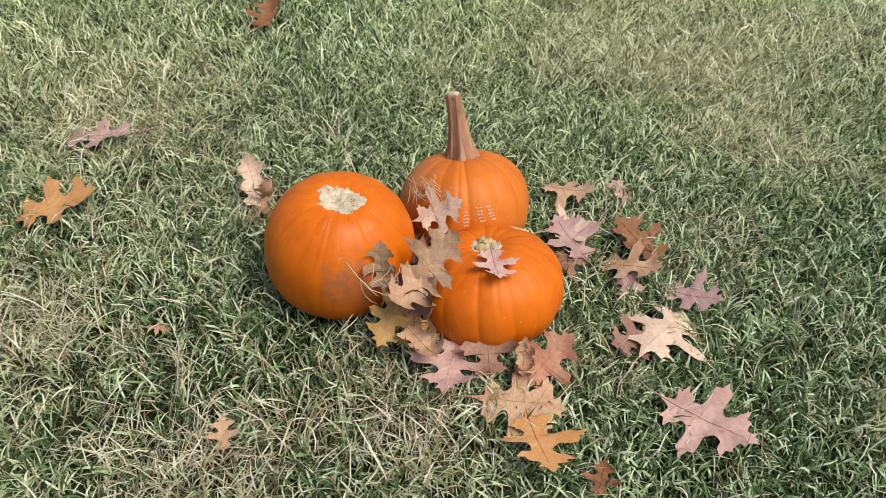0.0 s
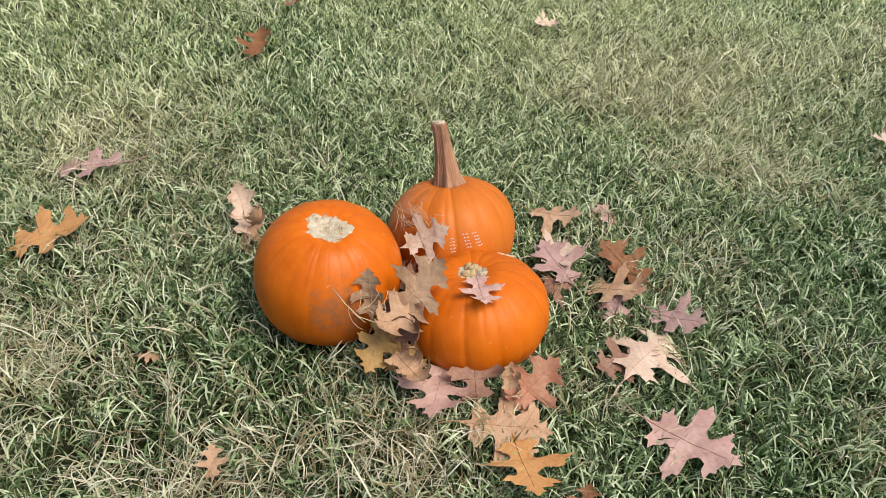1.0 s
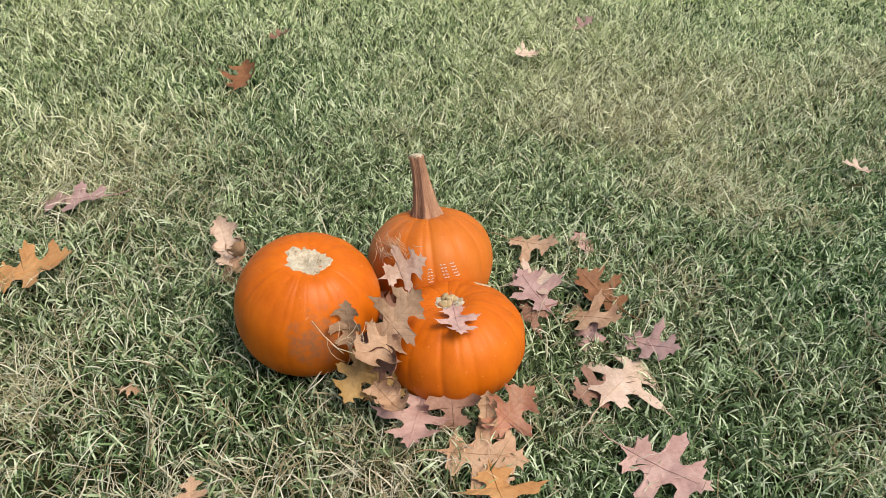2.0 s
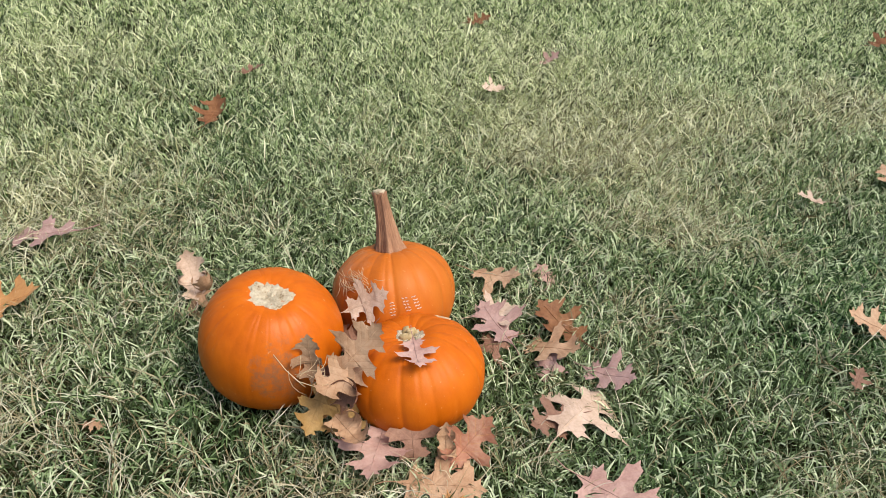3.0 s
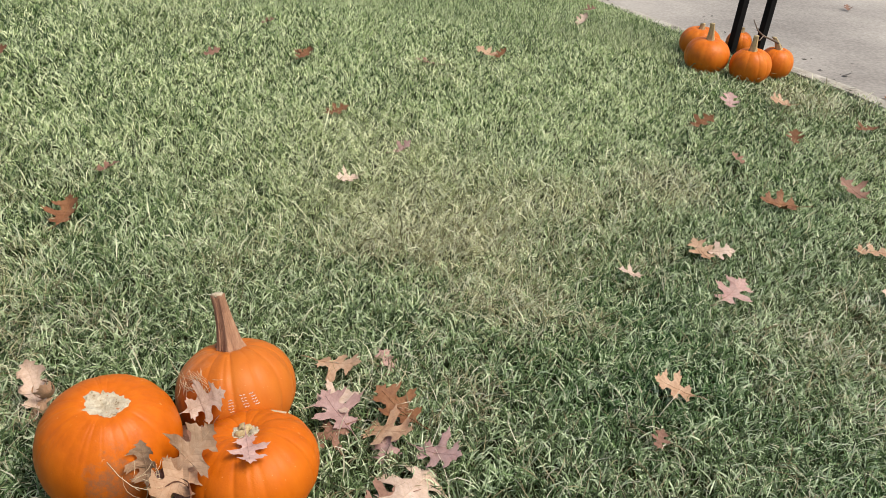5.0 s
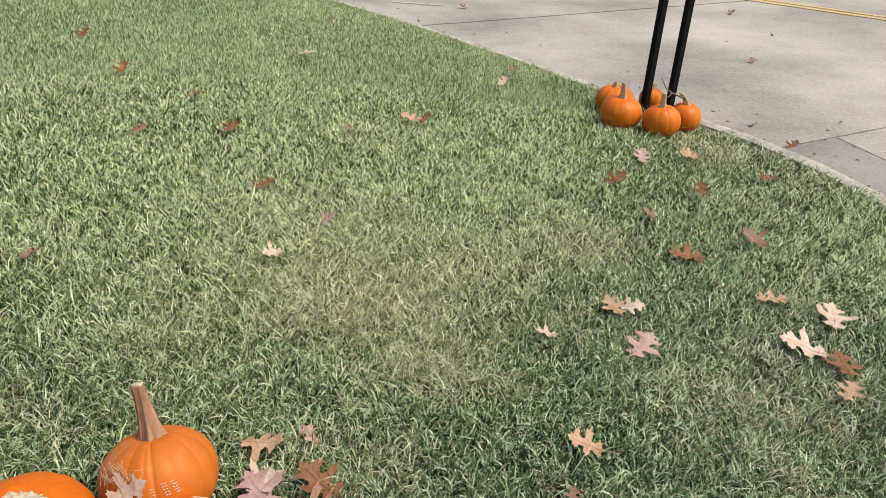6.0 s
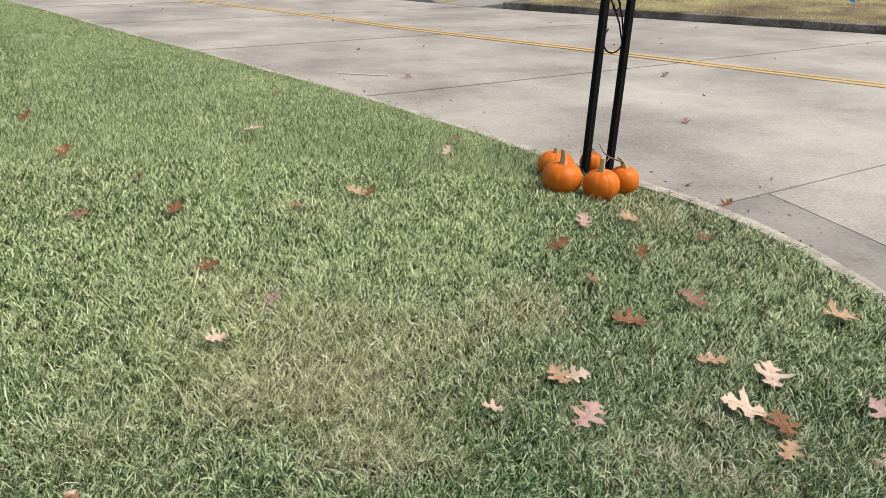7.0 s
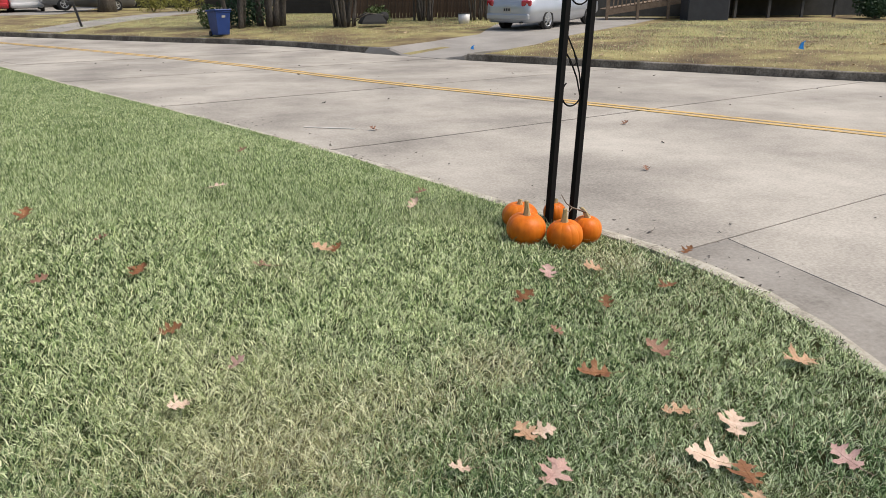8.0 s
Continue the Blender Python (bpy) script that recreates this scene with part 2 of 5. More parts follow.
def strip(x0, x1, w0, w1, z, depth, step=1.2, tilt=0.0):
    """A slab between two lines of the plan, with its sides."""
    n = max(2, int((w1 - w0) / step) + 1)
    v, f = [], []
    for w in np.linspace(w0, w1, n):
        a, b = x0(w), x1(w)
        v += [(a, w + SKEW * a, z - depth), (a, w + SKEW * a, z), (b, w + SKEW * b, z + tilt), (b, w + SKEW * b, z - depth)]
    for i in range(n - 1):
        for k in range(3):
            f.append((4 * i + k, 4 * i + k + 1, 4 * i + k + 5, 4 * i + k + 4))
    f += [(0, 3, 2, 1), tuple(4 * (n - 1) + k for k in range(4))]
    f = [tuple(reversed(q)) for q in f]
    return v, f


def kerb_profile(outer, w0, w1, top, front, lean, side, name, material, parent):
    """One cast section of kerb; side +1: the road lies towards +x of it."""
    prof = ((-0.02, top - 0.25), (-0.02, top), (0.045, top + 0.004), (0.085, top), (0.108, top - 0.018), (0.12 + lean, ROAD_Z - 0.02), (0.14 + lean, ROAD_Z - 0.2))
    n = max(3, int((w1 - w0) / 0.4))
    v, f, m = [], [], len(prof)
    for w in np.linspace(w0, w1, n):
        for o, z in prof:
            wob = 0.006 * math.sin(7 * w + 9 * o)
            x = line_x(outer, w) + side * (o + wob) + front
            v.append((x, w + SKEW * x, z + 0.004 * math.sin(5.3 * w)))
    for i in range(n - 1):
        for k in range(m - 1):
            q = (i * m + k, i * m + k + 1, (i + 1) * m + k + 1, (i + 1) * m + k)
            f.append(q if side < 0 else tuple(reversed(q)))
    f += [tuple(range(m)), tuple((n - 1) * m + k for k in reversed(range(m)))]
    return part(name, mesh_of(name, v, f, material, False), material, parent)


def build_road():
    W0, PITCH = 2.98, 4.75
    road = thing("road", (0, 0, 0), "pale concrete road of large cast slabs with dark joints", "road", kind="structure")
    v, f = strip(lambda w: line_x("near", w) + 0.10, lambda w: line_x("far", w) - 0.02, -60, 130, ROAD_Z - 0.007, 0.1, 2.0)
    part("joint_bed", mesh_of("joint_bed", v, f, m_bed), m_bed, road, "dark joint filler")
    gut = lambda w: line_x("near", w) + 0.78 + 0.05 * np.sin(0.4 * w)
    mid = lambda w: line_x("mid", w)
    for k in range(-12, 26):
        ga, gb = 0.009 if k == 0 else 0.026, 0.009 if k == -1 else 0.026
        a, b = W0 + PITCH * k + ga, W0 + PITCH * (k + 1) - gb
        edge = 0.0 if k >= 0 else 0.007
        for lo, hi, m, nm in ((lambda w: line_x("near", w) + 0.12, lambda w: gut(w) - edge, m_slab if k >= 0 else m_gutter, "gutter_slab"), (lambda w: gut(w) + edge, lambda w: mid(w) - 0.004, m_slab, "road_slab"),
                              (lambda w: mid(w) + 0.004, lambda w: line_x("far", w) + 0.01, m_slab, "road_slab")):
            v, f = strip(lo, hi, a, b, ROAD_Z + random.uniform(-.003, .003), 0.03)
            part(nm, mesh_of(nm, v, f, m), m, road)
    lines = thing("road_marking", (0, 0, 0), "worn double yellow centre line on the road", "road marking", kind="structure")
    for off in (-0.15, 0.06):
        v, f = strip(lambda w: mid(w) + off, lambda w: mid(w) + off + 0.115, -60, 130, ROAD_Z + 0.008, 0.006, 0.8)
        part("stripe", mesh_of("stripe", v, f, m_yellow), m_yellow, lines)
    v, f = [(2.08, 9.84, 0), (2.10, 9.88, 0), (2.70, 9.52, 0), (2.68, 9.48, 0)], [(0, 3, 2, 1)]
    part("chalk_line", mesh_of("chalk_line", [(a, b, ROAD_Z + 0.008) for a, b, _ in v] + [(a, b, ROAD_Z + 0.001) for a, b, _ in v], [(0, 1, 2, 3), (0, 4, 5, 1), (1, 5, 6, 2), (2, 6, 7, 3), (3, 7, 4, 0)], m_chalk), m_chalk, lines, "pale chalk stroke")
    kerb = thing("kerb_near", (0, 0, 0), "weathered low concrete kerb beside the lawn", "kerb", kind="structure")
    for k in range(-4, 16):
        kerb_profile("near", W0 + PITCH * k + 0.005, W0 + PITCH * (k + 1) - 0.005, KERB_Z, 0.0, 0.05, 1, "kerb_section", m_kerb, kerb)
    kerb2 = thing("kerb_far", (0, 0, 0), "dark weathered concrete kerb across the road", "kerb", kind="structure")
    for a, b in ((-30, -20), (-20, -10), (-10, -2), (-2, 4), (4, 10), (10, 16.35), (19.25, 25), (25, 32), (32, 45), (45, 70)):
        kerb_profile("far", a + 0.005, b - 0.005, FAR_Z + 0.01, 0.14, 0.0, -1, "kerb_section", m_dark_kerb, kerb2)


build_ground()
build_road()

# ---- grass ----
def blades(name, x, y, z, length, width, lean, rng, material, label, seg=2, az=None, sway=0.6):
    """Bent, tapering blades of grass in one mesh; lean is how far they fall over, in radians from upright."""
    n = len(x)
    az = rng.uniform(0, 2 * np.pi, n) if az is None else az
    kink = rng.normal(0, sway, n)
    tw = rng.normal(0, 0.7, n)
    p = np.stack([x, y, z], 1)
    co = np.empty((n, 2 * seg + 1, 3))
    for i in range(seg + 1):
        u = i / seg
        th = lean * (0.5 + 0.9 * u)
        a = az + kink * u
        d = np.stack([np.sin(th) * np.cos(a), np.sin(th) * np.sin(a), np.cos(th)], 1)
        if i == seg:
            co[:, 2 * seg] = p
            break
        flat = np.stack([-np.sin(a), np.cos(a), np.zeros(n)], 1)
        side = flat * np.cos(tw)[:, None] + np.cross(d, flat) * np.sin(tw)[:, None]
        half = side * (width * (0.36, 0.5, 0.42, 0.3)[min(i, 3)])[:, None]
        co[:, 2 * i], co[:, 2 * i + 1] = p - half, p + half
        p = p + d * (length / seg)[:, None]
        p[:, 2] = np.maximum(p[:, 2], z + 0.002)
    o = (np.arange(n) * (2 * seg + 1))[:, None]
    loop, start = [], []
    for i in range(seg - 1):
        start.append(len(loop))
        loop += [2 * i, 2 * i + 1, 2 * i + 3, 2 * i + 2]
    start.append(len(loop))
    loop += [2 * seg - 2, 2 * seg - 1, 2 * seg]
    loops = (o + np.array([loop])).ravel()
    starts = ((np.arange(n) * len(loop))[:, None] + np.array([start])).ravel()
    me = bpy.data.meshes.new(name)
    me.vertices.add((2 * seg + 1) * n)
    me.vertices.foreach_set("co", co.ravel())
    me.loops.add(len(loop) * n)
    me.loops.foreach_set("vertex_index", loops.astype(np.int32))
    me.polygons.add(seg * n)
    me.polygons.foreach_set("loop_start", starts.astype(np.int32))
    me.update(calc_edges=True)
    me.validate()
    me.materials.append(material)
    return tagged(new(name, me), label, "grass", kind="stuff")


def dryness(x, y):
    v = 0.045 + 0.05 * np.sin(2.3 * x + 0.7) * np.sin(1.9 * y + 2.1) + 0.08 * np.sin(6.1 * x - 1.1 * y) * np.sin(5.2 * y + 1.7)
    for cx, cy, r in DRY:
        v = v + 0.52 * np.exp(-((x - cx) ** 2 + (y - cy) ** 2) / (0.8 * r) ** 2)
    v = v + 0.5 * np.clip(np.sin(10.3 * x + 2 * np.sin(5 * y)) * np.sin(8.7 * y + 1.6 * np.sin(4 * x)) - 0.55, 0, 1)
    v = v - 0.12 * np.clip(x - 1.0, 0, 1) * np.clip(3.2 - y, 0, 1)
    return np.clip(v + 0.03 * np.exp(-((x - .1) ** 2 + (y - .9) ** 2) / 1.6), 0.04, 0.75)


HOLES = []      # round footprints where nothing grows: x, y, radius


def clear(x, y):
    keep = np.ones(len(x), bool)
    for hx, hy, r in HOLES:
        keep &= (x - hx) ** 2 + (y - hy) ** 2 > r * r
    return keep


def tufted(r, th, sigma, rng, ox=0.25, oy=-0.2, each=8):
    """Blades' feet gathered in small tufts round the places given in polar form, and the way each blade points."""
    x, y = np.repeat(ox + r * np.sin(th), each), np.repeat(oy + r * np.cos(th), each)
    s = np.repeat(sigma, each)
    dx, dy = rng.normal(0, 1, len(x)) * s, rng.normal(0, 1, len(x)) * s
    return x + dx, y + dy, np.arctan2(dy, dx) + rng.normal(0, 1.0, len(x))


def grow(x, y, az, rng, seg, label, scale_w, scale_l):
    """Green and dead blades at the feet given; scale_w and scale_l widen and lengthen them."""
    d = line_x("near", y - SKEW * x) - x
    k = (d > (-0.03 if seg > 1 else 0.03) + 0.03 * np.sin(9 * y + 3 * np.sin(4 * y))) & clear(x, y)
    x, y, az, d, scale_w, scale_l = x[k], y[k], az[k], d[k], scale_w[k], scale_l[k]
    n = len(x)
    low = np.clip((0.65 if seg > 1 else 0.4) + d / 0.5, 0, 1)                        # trimmed shorter along the kerb
    flat = rng.uniform(0, 1, n) < (0.56 if seg == 3 else 0.66)
    lean = np.where(flat, rng.uniform(0.95, 1.5, n), rng.uniform(0.3, 1.0, n))
    L = 0.029 * scale_l * low * np.minimum(rng.lognormal(0, 0.38, n), 1.75)
    W = (0.0031 if seg > 1 else 0.0037) * scale_w * rng.uniform(0.6, 1.35, n)
    z = soil(x, y) + np.where(flat, rng.uniform(0.002, 0.020, n), rng.uniform(-0.002, 0.006, n))
    dry = rng.uniform(0, 1, n) < dryness(x, y)
    g = ~dry
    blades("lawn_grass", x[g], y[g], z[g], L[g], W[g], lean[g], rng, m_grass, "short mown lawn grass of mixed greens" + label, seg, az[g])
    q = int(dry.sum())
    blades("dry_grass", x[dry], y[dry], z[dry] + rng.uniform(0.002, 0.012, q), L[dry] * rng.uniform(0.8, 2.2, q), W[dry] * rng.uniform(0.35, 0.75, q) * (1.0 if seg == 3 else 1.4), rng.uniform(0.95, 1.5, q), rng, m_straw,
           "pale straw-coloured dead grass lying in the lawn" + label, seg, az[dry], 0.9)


def build_grass():
    """Blades thickest where the lawn is walked past, thinner and broader farther away."""
    rng = np.random.default_rng(5)
    each, dens, a0, a1 = 8, 44000, radians(-52), radians(62)
    r0, r1, r2 = 1.9, 5.0, 34.0
    n = int(0.5 * (a1 - a0) * (r0**2 - 0.1**2) * dens / each)
    r, th = np.sqrt(rng.uniform(0.1**2, r0**2, n)), rng.uniform(a0, a1, n)
    x, y, az = tufted(r, th, np.full(n, 0.010), rng)
    one = np.ones(len(x))
    grow(x, y, az, rng, 3, " beside the pumpkins", one, one)
    for lo, hi, e, per, seg, label in ((r0, r1, 1.9, dens, 2, " in the open"), (r1, r2, 2.3, 1.8 * dens * (r0 / r1) ** 1.9, 1, " towards the road")):
        q = e - 2
        n = int((a1 - a0) * per * lo**e * (lo**-q - hi**-q) / q / each)
        r = (lo**-q - rng.uniform(0, 1, n) * (lo**-q - hi**-q)) ** (-1 / q)
        x, y, az = tufted(r, rng.uniform(a0, a1, n), 0.010 * (r / r0) ** 0.8, rng)
        far = np.maximum(np.hypot(x - 0.25, y + 0.2) / r0, 1)
        grow(x, y, az, rng, seg, label, far**(0.66 if seg == 2 else 0.6), far**0.1 * (1 if seg == 2 else np.clip(1.15 - far / 9, 0.5, 0.85)))
    n = 30000
    r, th = 15 * rng.uniform(0, 1, n) ** 0.62, rng.uniform(a1, a0 + 2 * np.pi, n)
    x, y, az = tufted(r, th, np.full(n, 0.03), rng)
    one = np.ones(len(x))
    grow(x, y, az, rng, 1, " round about", 6.0 * one, 2.0 * one)


# ---- pumpkins ----
def pumpkin_skin(name, stain_at=None, stain_r=0.05, tones=((.42, .080, .002), (.57, .123, .003), (.64, .160, .005)), stain=(.24, .12, .065)):
    m, t, b = mat(name, 0.48, coat=0.0, spec=0.22)
    c = coords(t)
    big, mottled, pores = noise_of(t, c, 7, 4, 0.6), noise_of(t, c, 38, 5, 0.65, (1, 1, 0.5)), noise_of(t, c, 260, 3, 0.6)
    f = calc(t, "ADD", calc(t, "MULTIPLY", big, 0.55), calc(t, "MULTIPLY", mottled, 0.45))
    col = ramp(t, f, ((0.28, tones[0]), (0.5, tones[1]), (0.72, tones[2])))
    specks = ramp(t, noise_of(t, c, 120, 2, 0.5), ((0.71, (0, 0, 0)), (0.78, (.5, .5, .5))))
    col = blend(t, specks, col, (.85, .50, .22))
    scab = ramp(t, noise_of(t, c, 26, 6, 0.75), ((0.64, (0, 0, 0)), (0.70, (.6, .6, .6))))
    col = blend(t, scab, col, (.55, .22, .07))
    if stain_at:
        v = t.nodes.new("ShaderNodeVectorMath")
        v.operation = "DISTANCE"
        v.inputs[1].default_value = stain_at
        t.links.new(c, v.inputs[0])
        ragged = calc(t, "ADD", v.outputs["Value"], calc(t, "MULTIPLY", calc(t, "SUBTRACT", noise_of(t, c, 45, 6, 0.75), 0.5), 0.19))
        mask = ramp(t, ragged, ((stain_r * 0.55, (.8, .8, .8)), (stain_r * 1.35, (0, 0, 0))))
        flaky = ramp(t, noise_of(t, c, 85, 5, 0.8), ((0.38, (.15, .15, .15)), (0.6, (1, 1, 1))))
        col = blend(t, calc(t, "MULTIPLY", mask, flaky), col, stain)
    t.links.new(col, b.inputs["Base Color"])
    t.links.new(ramp(t, big, ((0.3, (.36,) * 3), (0.7, (.52,) * 3))), b.inputs["Roughness"])
    bump(t, b, calc(t, "ADD", mottled, calc(t, "MULTIPLY", pores, 0.4)), 0.18, 0.004)
    return m


m_skin = pumpkin_skin("pumpkin skin")
m_skin_far = pumpkin_skin("yellow orange pumpkin skin", tones=((.52, .108, .008), (.66, .160, .010), (.72, .215, .020)))
m_stem = surface("dry pumpkin stem", ((.3, (.17, .080, .045)), (.5, (.36, .19, .105)), (.7, (.52, .33, .20))), 30, 190, 0.8, 0.6, 0.004, (1, 1, 0.25))
m_scar = surface("dried cream stem scar", ((.36, (.28, .18, .09)), (.43, (.62, .50, .33)), (.60, (.80, .72, .54))), 90, 260, 0.9, 1.0, 0.006)
m_green_stem = surface("pale green tan stem", ((.3, (.25, .18, .08)), (.5, (.48, .36, .18)), (.75, (.66, .55, .34))), 25, 160, 0.8, 0.6, 0.004, (1, 1, 0.25))


def pumpkin_body(a, c, ribs, depth, seed, dimple=0.16, nu=180, nv=60):
    """A ribbed, slightly lopsided pumpkin round its own middle."""
    r = random.Random(seed)
    edges = sorted((k + r.uniform(-.22, .22)) * 2 * math.pi / ribs for k in range(ribs))
    deep = [r.uniform(.5, 1.2) for _ in edges]
    lob = [(r.uniform(.012, .03), r.uniform(0, 6.28)) for _ in range(3)]
    fine = [(r.uniform(0, 6.28), r.uniform(.02, .05), r.uniform(.3, 1.0), r.uniform(.1, .6)) for _ in range(34)] if nu > 200 else []
    v, f = [], []
    for j in range(nv + 1):
        ph = math.pi * (j / nv) - math.pi / 2
        for i in range(nu):
            th = 2 * math.pi * i / nu
            val = 0.0
            for e, dp in zip(edges, deep):
                dd = abs((th - e + math.pi) % (2 * math.pi) - math.pi)
                val = max(val, dp * (0.6 * math.exp(-(dd / (0.34 * 2 * math.pi / ribs)) ** 2) + 0.4 * math.exp(-(dd / (0.09 * 2 * math.pi / ribs)) ** 2)))
            fade = math.cos(ph) ** 0.45 if abs(math.cos(ph)) > 1e-6 else 0
            polar = 1 + 1.6 * max(0, math.sin(ph)) ** 6
            rr = a * (math.cos(ph) ** 0.86 if math.cos(ph) > 1e-6 else 0) * (1 - depth * val * fade * polar)
            rr *= 1 + lob[0][0] * math.cos(th + lob[0][1]) + lob[1][0] * math.cos(2 * th + lob[1][1]) * 0.8
            s = math.sin(ph)
            for e, wide, dp, reach in fine:
                dd = abs((th - e + math.pi) % (2 * math.pi) - math.pi)
                if dd < 3 * wide and s > reach:
                    rr *= 1 - 0.016 * dp * math.exp(-(dd / wide) ** 2) * ((s - reach) / (1 - reach)) ** 0.7
            z = c * (abs(s) ** 0.92) * (1 if s > 0 else -1)
            q = rr / a
            z -= c * dimple * math.exp(-(q / 0.26) ** 2) * (1 if s > 0 else -0.7)
            z -= c * depth * 0.8 * val * fade * max(0, s)
            v.append((rr * math.cos(th), rr * math.sin(th), z))
    for j in range(nv):
        for i in range(nu):
            f.append((j * nu + i, j * nu + (i + 1) % nu, (j + 1) * nu + (i + 1) % nu, (j + 1) * nu + i))
    return v, f


def top_at(v, rho, th):
    """Height of the upper skin at a distance from the axis."""
    best = min((abs(math.hypot(p[0], p[1]) - rho) + 0.3 * rho * abs((math.atan2(p[1], p[0]) - th + math.pi) % (2 * math.pi) - math.pi), p[2]) for p in v if p[2] > 0)
    return best[1]


def scar_mesh(v, rad, seed, rise=0.002):
    r = random.Random(seed)
    n, rings = 40, 7
    wob = [r.uniform(.88, 1.04) * (.95 + .17 * math.cos(2 * 6.28 * k / n + .5) + .06 * math.cos(5 * 6.28 * k / n)) + (r.uniform(.05, .22) if (k * 7 + seed) % 11 < 2 else 0) for k in range(n)]
    vs, f = [(0, 0, top_at(v, 0.0, 0) + rise + 0.003)], []
    for j in range(1, rings + 1):
        for k in range(n):
            th = 2 * math.pi * k / n
            rho = rad * (j / rings) * (1 + (wob[k] - 1) * (j / rings))
            z = top_at(v, rho, th) + rise + r.uniform(-.0018, .0022) - (0.0035 if j == rings else 0)
            vs.append((rho * math.cos(th), rho * math.sin(th), z))
    for k in range(n):
        f.append((0, 1 + k, 1 + (k + 1) % n))
        for j in range(rings - 1):
            a, b = 1 + j * n, 1 + (j + 1) * n
            f.append((a + k, b + k, b + (k + 1) % n, a + (k + 1) % n))
    return mesh_of("stem_scar", vs, f, m_scar, True)


def stem_mesh(base_z, height, r0, r1, bend, material, ridge=0.2, seed=1, n=18):
    """A ridged stalk whose ridges spread as toes over the pumpkin's crown."""
    rd = random.Random(seed)
    toes = [(6.283 * (k + rd.uniform(-.2, .2)) / 7, rd.uniform(.7, 1.2)) for k in range(7)]
    sides, v, f = 70, [], []
    for i in range(n + 1):
        u = i / n
        cx, cy, cz = bend[0] * u ** 1.7, bend[1] * u ** 1.7, base_z + height * u
        rad = r1 + (r0 - r1) * (1 - u) ** 2.0 + 0.5 * r0 * math.exp(-u * 11) + (0.0012 if u > .95 else 0)
        for k in range(sides):
            a = 6.283 * k / sides
            w = sum(d * math.exp(-(((a - t - .5 * u + math.pi) % 6.283 - math.pi) / .26) ** 2) for t, d in toes)
            fine = 0.9 * math.cos(26 * a + 2 * math.sin(5 * u))
            rr = rad * (1 + ridge * (1 + 1.6 * math.exp(-u * 8)) * (w - .55 + .22 * fine))
            v.append((cx + rr * math.cos(a), cy + rr * math.sin(a), cz - 0.25 * max(0, rr - r0) * math.exp(-u * 9)))
    for i in range(n):
        for k in range(sides):
            f.append((i * sides + k, i * sides + (k + 1) % sides, (i + 1) * sides + (k + 1) % sides, (i + 1) * sides + k))
    f.append(tuple(n * sides + k for k in range(sides)))
    return mesh_of("stem", v, f, material, True)


def pumpkin(place, a, c, ribs, seed, label, lean=(0, 0), turn=0, group="pumpkins", depth=0.035, skin=None, dimple=0.16, nu=180):
    ob = thing("pumpkin", Matrix.Translation(place) @ pose(0, 0, 0, lean[0], lean[1], 0) @ pose(0, 0, 0, 0, 0, turn), label, "pumpkin", group)
    v, f = pumpkin_body(a, c, ribs, depth, seed, dimple, nu, 84 if nu > 200 else 48)
    part("skin", mesh_of("skin", v, f, skin or m_skin, True), skin or m_skin, ob)
    HOLES.append((place[0], place[1], a * 0.72))
    return ob, v


P1, P2, P3 = (-0.153, 0.918, 0.1143), (0.0545, 1.085, 0.0746), (0.098, 0.878, 0.065)
skin1 = pumpkin_skin("stained pumpkin skin", (0.042, -0.106, 0.030), 0.043)
skin2 = pumpkin_skin("dull patched pumpkin skin", (-0.085, -0.030, 0.045), 0.055, tones=((.43, .105, .012), (.53, .140, .014), (.58, .175, .022)), stain=(.50, .20, .085))
pk1, v1 = pumpkin(P1, 0.123, 0.116, 15, 3, "large round orange pumpkin with a pale scar and no stem", lean=(6, 8.5), depth=0.011, skin=skin1, nu=300)
part("stem_scar", scar_mesh(v1, 0.036, 5), m_scar, pk1, "ragged dry cream stem scar")
pk2, v2 = pumpkin(P2, 0.1215, 0.100, 13, 8, "orange pumpkin with a tall ridged brown stem", lean=(-20, -4), depth=0.036, skin=skin2, nu=300)
part("stem", stem_mesh(0.066, 0.138, 0.031, 0.0115, (-0.010, 0.000), m_stem, 0.30), m_stem, pk2, "tall ridged dry brown stem")
part("stem_cut", tube_mesh("stem_cut", [(-.010, .0, .201), (-.010, .0, .2065), (-.010, .0, .2075)], [.0115, .0118, .009], 18, m_scar), m_scar, pk2, "pale cut end of the stem")
pk3, v3 = pumpkin(P3, 0.1236, 0.0884, 15, 21, "squat glossy orange pumpkin with a broken stem scar", lean=(-10, -5), depth=0.026, dimple=0.2, nu=300)
part("stem_scar", scar_mesh(v3, 0.024, 9), m_scar, pk3, "small ragged cream stem scar")


def stub():
    bm = bmesh.new()
    r = random.Random(4)
    for k in range(5):
        q = Matrix.Translation((r.uniform(-.014, .014), r.uniform(-.006, .016), 0.074 + r.uniform(0, .006))) @ Euler((r.random() * 3, r.random() * 3, r.random())).to_matrix().to_4x4()
        bmesh.ops.create_icosphere(bm, subdivisions=2, radius=r.uniform(.006, .010), matrix=q @ Matrix.Diagonal((1.2, .8, .7, 1)))
    for w in bm.verts:
        w.co += noise.noise_vector(w.co * 160) * 0.002
    return bm


part("stem_stub", stub(), m_green_stem, pk3, "broken crumbly stem stub", True)

